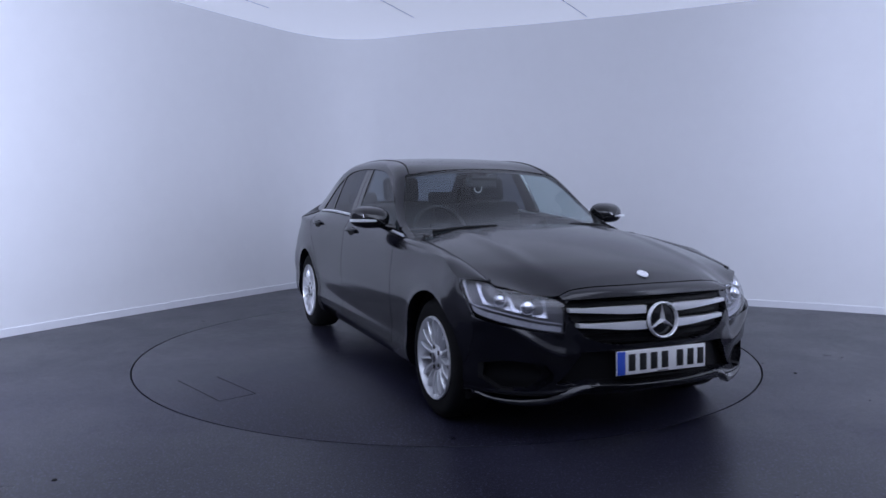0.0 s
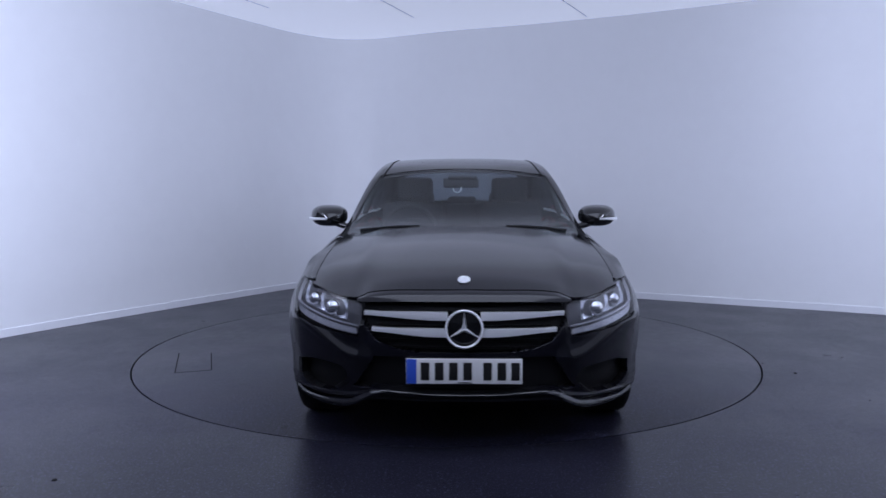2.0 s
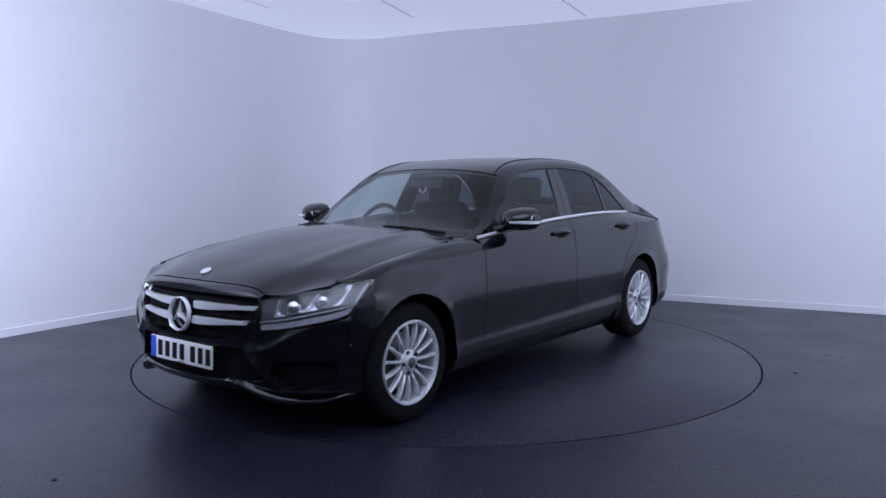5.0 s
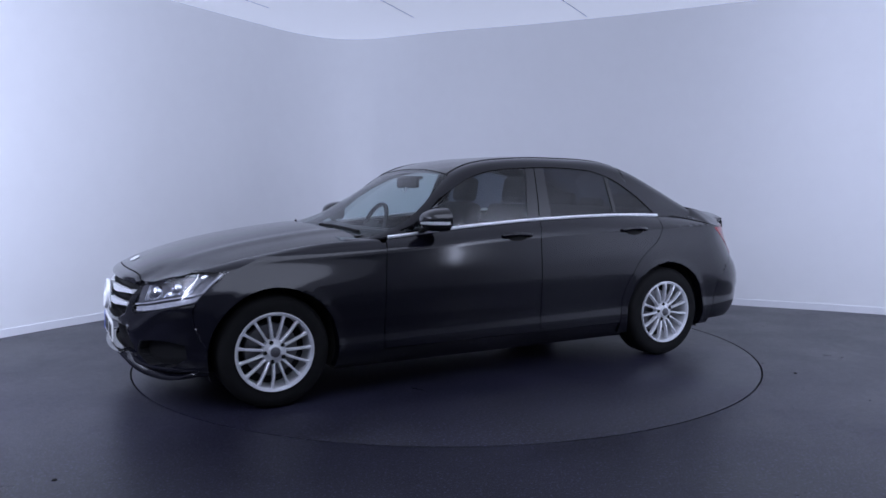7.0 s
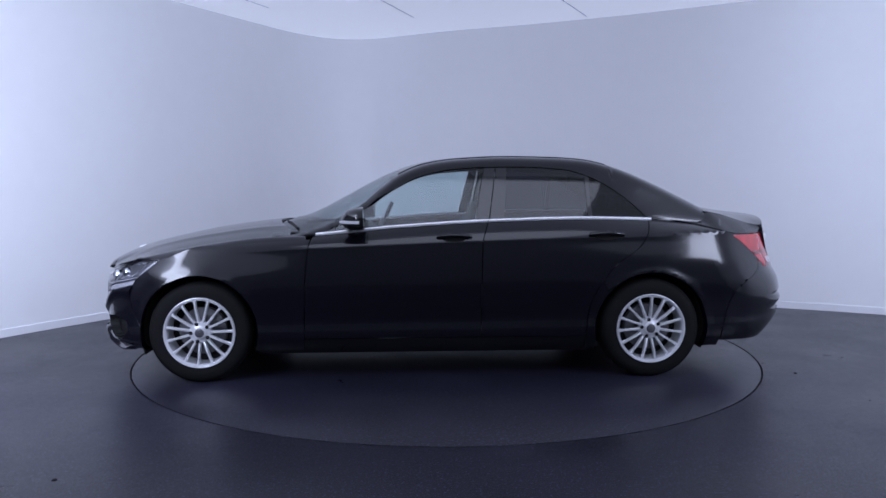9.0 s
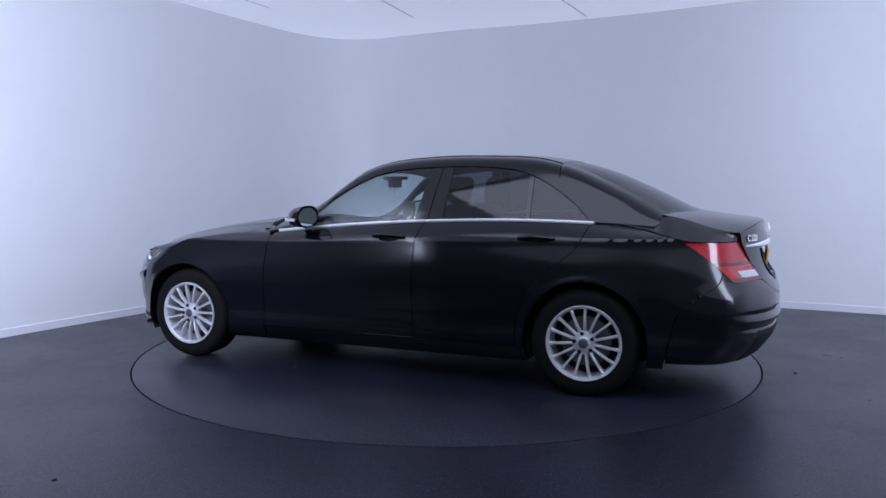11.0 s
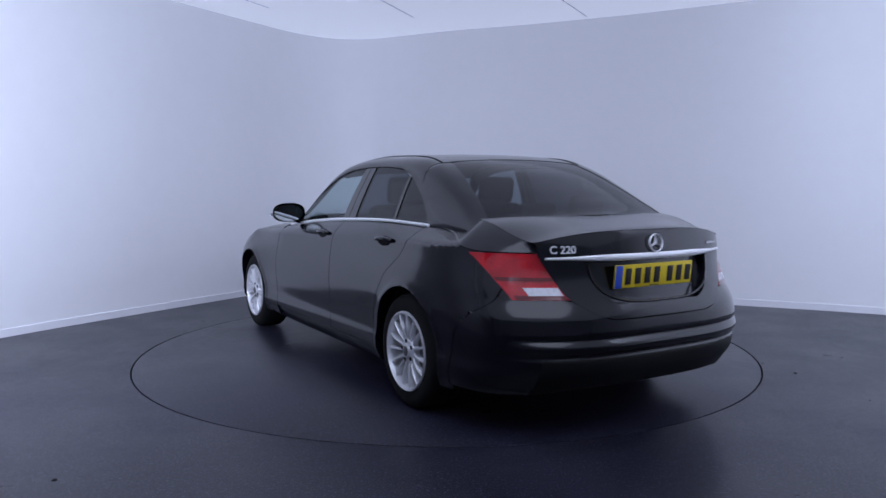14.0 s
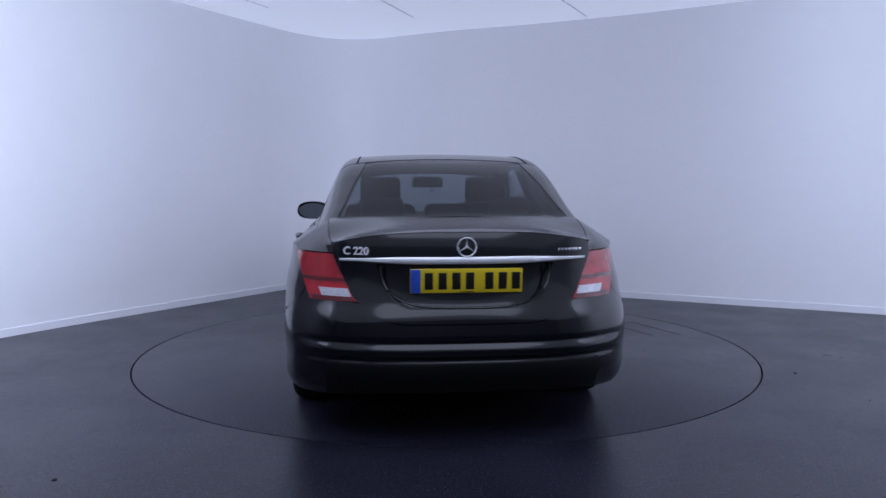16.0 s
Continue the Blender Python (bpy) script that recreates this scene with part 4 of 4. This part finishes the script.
# ---- wheels ----
def make_wheel():
    w = new("wheel")
    bm = bmesh.new()
    hw = 0.1125
    prof = [(0.222, -hw + 0.006), (0.250, -hw), (0.285, -hw + 0.004), (0.305, -hw + 0.016), (0.3165, -hw + 0.038), (TYRE_R, 0.0), (0.3165, hw - 0.038), (0.305, hw - 0.016), (0.285, hw - 0.004), (0.250, hw), (0.222, hw - 0.006)]
    lathe(bm, prof, 96)
    bmesh.ops.recalc_face_normals(bm, faces=bm.faces)
    part("tyre", bm, RUBBER, w, "black rubber tyre").parent = w
    bm = bmesh.new()
    lathe(bm, [(0.198, hw - 0.10), (0.200, hw - 0.016), (0.204, hw - 0.006), (0.208, hw - 0.007), (0.210, hw + 0.001), (0.214, hw + 0.001), (0.216, hw + 0.005), (0.220, hw + 0.004), (0.222, hw - 0.006), (0.223, hw - 0.02), (0.21, hw - 0.1)], 96)
    lathe(bm, [(0.19, -hw + 0.02), (0.198, -hw + 0.02), (0.205, hw - 0.10), (0.20, hw - 0.10)], 64)
    rim = part("rim", bm, ALLOY, w, "silver fifteen-spoke alloy rim")
    for k in range(15):
        bm = bmesh.new()
        rings = []
        for i in range(9):
            t = i / 8
            r = lerp(0.058, 0.206, t)
            half = lerp(0.0075, 0.0062, t) + 0.005 * step(0.80, 1.0, t)
            y = hw - 0.022 + 0.012 * math.sin(math.pi * t * 0.9) + 0.010 * t
            d = 0.030
            rings.append([bm.verts.new((sx, yy, r)) for sx, yy in ((-half, y - d), (-half, y - 0.004), (-half * 0.55, y), (half * 0.55, y), (half, y - 0.004), (half, y - d))])
        for a, b in zip(rings, rings[1:]):
            for j in range(6):
                bm.faces.new((a[j], a[(j + 1) % 6], b[(j + 1) % 6], b[j]))
        bm.transform(Matrix.Rotation(2 * math.pi * (k + 0.5) / 15, 4, "Y"))
        bmesh.ops.recalc_face_normals(bm, faces=bm.faces)
        part("spoke", bm, ALLOY, rim)
    bm = bmesh.new()
    lathe(bm, [(0.069, hw - 0.055), (0.068, hw - 0.026), (0.062, hw - 0.017), (0.045, hw - 0.015), (0.038, hw - 0.012), (0.036, hw - 0.004), (0.03, hw - 0.002), (0.001, hw - 0.001)], 40)
    hub = part("hub", bm, ALLOY, rim, "silver hub")
    bm = bmesh.new()
    lathe(bm, [(0.0285, hw - 0.0015), (0.026, hw + 0.0005), (0.001, hw + 0.001)], 32)
    part("hub_cap", bm, LAMPGREY, rim, "dark grey hub cap")
    for k in range(5):
        bm = bmesh.new()
        lathe(bm, [(0.012, hw - 0.012), (0.0115, hw - 0.010), (0.009, hw - 0.0135), (0.001, hw - 0.0135)], 16)
        a = 2 * math.pi * (k + 0.25) / 5
        bmesh.ops.translate(bm, verts=bm.verts, vec=(0.056 * math.cos(a), 0, 0.056 * math.sin(a)))
        part("bolt", bm, GAP, rim)
    bm = bmesh.new()
    lathe(bm, [(0.001, 0.012), (0.06, 0.012), (0.062, 0.02), (0.147, 0.02), (0.15, 0.012), (0.15, -0.01), (0.001, -0.01)], 48)
    part("brake_disc", bm, DISC, w, "grey brake disc")
    bm = bmesh.new()
    lathe(bm, [(0.001, -0.03), (0.20, -0.03), (0.20, -0.06), (0.001, -0.06)], 32)
    part("brake_shield", bm, GAP, w)
    return w


wheel = make_wheel()
wheel.parent = car
WY = {1: 0.762, -1: 0.774}
for x in (AXLE, -AXLE):
    for s in (1, -1):
        m = pose(x, s * WY[1 if x > 0 else -1], HUB_Z, 0, 0, 0 if s > 0 else 180) @ pose(0, 0, 0, 0, random.uniform(0, 24), 0)
        if x > 0 and s > 0:
            wheel.matrix_basis = m
        else:
            copy_thing(wheel, m)
for x in (AXLE, -AXLE):
    for s in (1, -1):
        bm = bmesh.new()
        rr = ARCH_R + 0.006
        arcs = [[bm.verts.new((x + rr * math.cos(a), y, HUB_Z + rr * math.sin(a))) for a in (radians(lerp(-22, 202, k / 30)) for k in range(31))] for y in (s * 0.60, s * 0.845)]
        for k in range(30):
            bm.faces.new((arcs[0][k], arcs[0][k + 1], arcs[1][k + 1], arcs[1][k]))
        bm.faces.new(arcs[0])
        part("wheel_arch_liner", bm, GAP, car)

# ---- underbody and cabin ----
bm = bmesh.new()
box(bm, -2.15, 1.85, -0.60, 0.60, 0.19, 0.42, 0.03)
box(bm, -1.02, 1.02, -0.80, 0.80, 0.17, 0.30, 0.02)
box(bm, 1.02, 1.98, -0.50, 0.50, 0.40, 0.66, 0.03)
box(bm, -2.20, -1.70, -0.56, 0.56, 0.40, 0.86, 0.03)
part("underbody", bm, GAP, car)
bm = bmesh.new()
rings = []
for k in range(13):
    y = lerp(-0.70, 0.70, k / 12)
    c = 1 - (y / 0.75) ** 2
    rings.append([bm.verts.new((x + 0.10 * c, y, z)) for x, z in ((0.30, 0.55), (0.34, 0.86), (0.40, 0.935), (0.50, 0.955), (0.86, 0.93), (0.90, 0.80))])
for a, b in zip(rings, rings[1:]):
    for j in range(5):
        bm.faces.new((a[j], b[j], b[j + 1], a[j + 1]))
part("dashboard", bm, TRIM, car, "dark grey dashboard")
bm = bmesh.new()
lathe(bm, [(0.185 + 0.016 * math.cos(a), 0.016 * math.sin(a)) for a in (2 * math.pi * k / 12 for k in range(13))], 48)
box(bm, -0.17, 0.17, -0.01, 0.01, -0.03, 0.03, 0.008)
box(bm, -0.03, 0.03, -0.01, 0.01, -0.17, 0.0, 0.008)
box(bm, -0.075, 0.075, -0.03, 0.012, -0.07, 0.06, 0.02)
part("steering_wheel", bm, TRIM, car, "dark steering wheel").matrix_basis = pose(0.32, -0.37, 0.915, 0, 0, 90) @ pose(0, 0, 0, -24, 0, 0)


def seat(x, y, width):
    ob = new("seat")
    ob.parent = car
    bm = bmesh.new()
    box(bm, x - 0.02, x + 0.48, y - width / 2, y + width / 2, 0.42, 0.58, 0.05)
    part("cushion", bm, CLOTH, ob, "dark cloth seat cushion")
    bm = bmesh.new()
    box(bm, -0.07, 0.07, -width / 2, width / 2, 0.0, 0.60, 0.055)
    part("backrest", bm, CLOTH, ob, "dark cloth backrest").matrix_basis = pose(x - 0.06, y, 0.52, 0, -18, 0)
    bm = bmesh.new()
    box(bm, -0.045, 0.045, -0.14, 0.14, 0.0, 0.19, 0.04)
    part("headrest", bm, CLOTH, ob, "dark headrest").matrix_basis = pose(x - 0.255, y, 1.10, 0, -12, 0)
    return ob


seat(-0.20, 0.37, 0.50)
seat(-0.20, -0.37, 0.50)
bm = bmesh.new()
box(bm, -1.15, -0.68, -0.62, 0.62, 0.42, 0.56, 0.05)
part("rear_bench", bm, CLOTH, car, "dark rear bench")
bm = bmesh.new()
box(bm, -0.07, 0.07, -0.62, 0.62, 0, 0.58, 0.05)
bench_back = part("rear_backrest", bm, CLOTH, car, "dark rear backrest")
bench_back.matrix_basis = pose(-1.18, 0, 0.52, 0, -24, 0)
for y in (-0.38, 0.38, 0.0):
    bm = bmesh.new()
    box(bm, -0.04, 0.04, -0.13, 0.13, 0, 0.13 if y else 0.09, 0.035)
    part("headrest", bm, CLOTH, car, "dark rear headrest").matrix_basis = pose(-1.43, y, 1.035, 0, -16, 0)
bm = bmesh.new()
box(bm, -1.85, -1.40, -0.60, 0.60, 1.0, 1.04, 0.015)
part("parcel_shelf", bm, TRIM, car, "dark parcel shelf")
bm = bmesh.new()
box(bm, -0.02, 0.02, -0.125, 0.125, -0.035, 0.035, 0.014)
cab_mirror = part("interior_mirror", bm, TRIM, car, "dark interior mirror")
cab_mirror.matrix_basis = pose(0.20, -0.01, 1.245, 0, 0, 8)
bm = bmesh.new()
box(bm, 0.13, 0.25, -0.10, 0.10, 1.268, 1.294, 0.012)
part("sensor_housing", bm, TRIM, car, "dark sensor housing under the roof")
bm = bmesh.new()
lathe(bm, [(0.028 + 0.004 * math.cos(a), 0.004 * math.sin(a)) for a in (2 * math.pi * k / 8 for k in range(9))], 32)
part("hanging_charm", bm, SILVER, car, "round pale charm hanging from the mirror").matrix_basis = pose(0.215, -0.037, 1.205, 0, 0, 90)
bm = sheet(lambda u, v: section(lerp(0.16, -1.16, u), lerp(1.16, 2.0, v)) - Vector((0, 0, 0.035)), span(0, 1, 20), span(0, 1, 10), flange=0)
bmesh.ops.duplicate(bm, geom=bm.verts[:] + bm.edges[:] + bm.faces[:])
for v in bm.verts[len(bm.verts) // 2:]:
    v.co.y = -v.co.y
part("roof_lining", bm, LINING, car, "pale grey roof lining")

for s in (1, -1):
    bm = bmesh.new()
    pts = []
    for k in range(31):
        x = lerp(SCREEN_TOP, REAR_TOP, k / 30)
        p = section(x, 1.17)
        pts.append((p.x, s * p.y, p.z + 0.0005))
    rod(bm, pts, 0.005, 6)
    part("roof_strip", bm, PLASTIC, car, "black rubber roof strip")

# wipers and cowl
bm = bmesh.new()
rings = []
for k in range(21):
    y = lerp(-0.72, 0.72, k / 20)
    c = (abs(y) / 0.742) ** 2
    rings.append([bm.verts.new(q) for q in ((1.03 - 0.20 * c, y, 0.945 - 0.05 * c), (0.95 - 0.20 * c, y, 0.955 - 0.03 * c), (0.84 - 0.16 * c, y, 0.972 - 0.02 * c))])
for a, b in zip(rings, rings[1:]):
    for j in range(2):
        bm.faces.new((a[j], b[j], b[j + 1], a[j + 1]))
part("scuttle", bm, PLASTIC, car, "black scuttle below the windscreen")


for y0, y1 in ((0.64, 0.26), (-0.26, -0.64)):
    bm = bmesh.new()
    pts = []
    for k in range(13):
        y = lerp(y0, y1, k / 12)
        x = 0.975 - 0.17 * (y / 0.7) ** 2 - 0.012 * math.sin(math.pi * k / 12)
        pts.append((x, y, max(top_z(x, y), 0.97 - 0.03 * abs(y)) + 0.002))
    rod(bm, pts, 0.008, 8)
    part("wiper", bm, PLASTIC, car, "black wiper")

# ---- added fill panels under the ceiling, out of view ----
for place, way, size, watts in FILL_PANELS:
    fix = new("fill_panel")
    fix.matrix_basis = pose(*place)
    tagged(fix, "added square white fill panel, unseen, under the studio ceiling", "ceiling light", "ceiling lights")
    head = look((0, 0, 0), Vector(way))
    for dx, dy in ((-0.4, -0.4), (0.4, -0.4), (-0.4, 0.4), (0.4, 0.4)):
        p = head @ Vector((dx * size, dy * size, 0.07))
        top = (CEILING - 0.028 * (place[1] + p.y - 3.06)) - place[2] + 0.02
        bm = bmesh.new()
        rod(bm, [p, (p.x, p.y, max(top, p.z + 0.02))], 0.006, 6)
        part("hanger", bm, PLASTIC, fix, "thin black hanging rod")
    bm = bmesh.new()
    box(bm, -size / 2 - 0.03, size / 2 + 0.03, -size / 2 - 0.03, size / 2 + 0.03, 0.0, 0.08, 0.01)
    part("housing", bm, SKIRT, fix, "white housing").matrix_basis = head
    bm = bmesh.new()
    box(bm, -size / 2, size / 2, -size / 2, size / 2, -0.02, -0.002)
    part("diffuser", bm, DIFFUSER, fix, "white glowing diffuser of the added fill panel").matrix_basis = head


OFF = (0.167, 0.123)


def motions():
    rows_table, rows_car = [], []
    for k in range(33):
        t = k * 0.5
        a = table_angle(t)
        c, s = math.cos(radians(a)), math.sin(radians(a))
        rows_table.append((t, pose(0, 0, 0, 0, 0, a)))
        rows_car.append((t, pose(OFF[0] * c - OFF[1] * s, OFF[0] * s + OFF[1] * c, 0.001, 0, 0, a)))
    walk(turntable, rows_table)
    walk(car, rows_car)


motions()
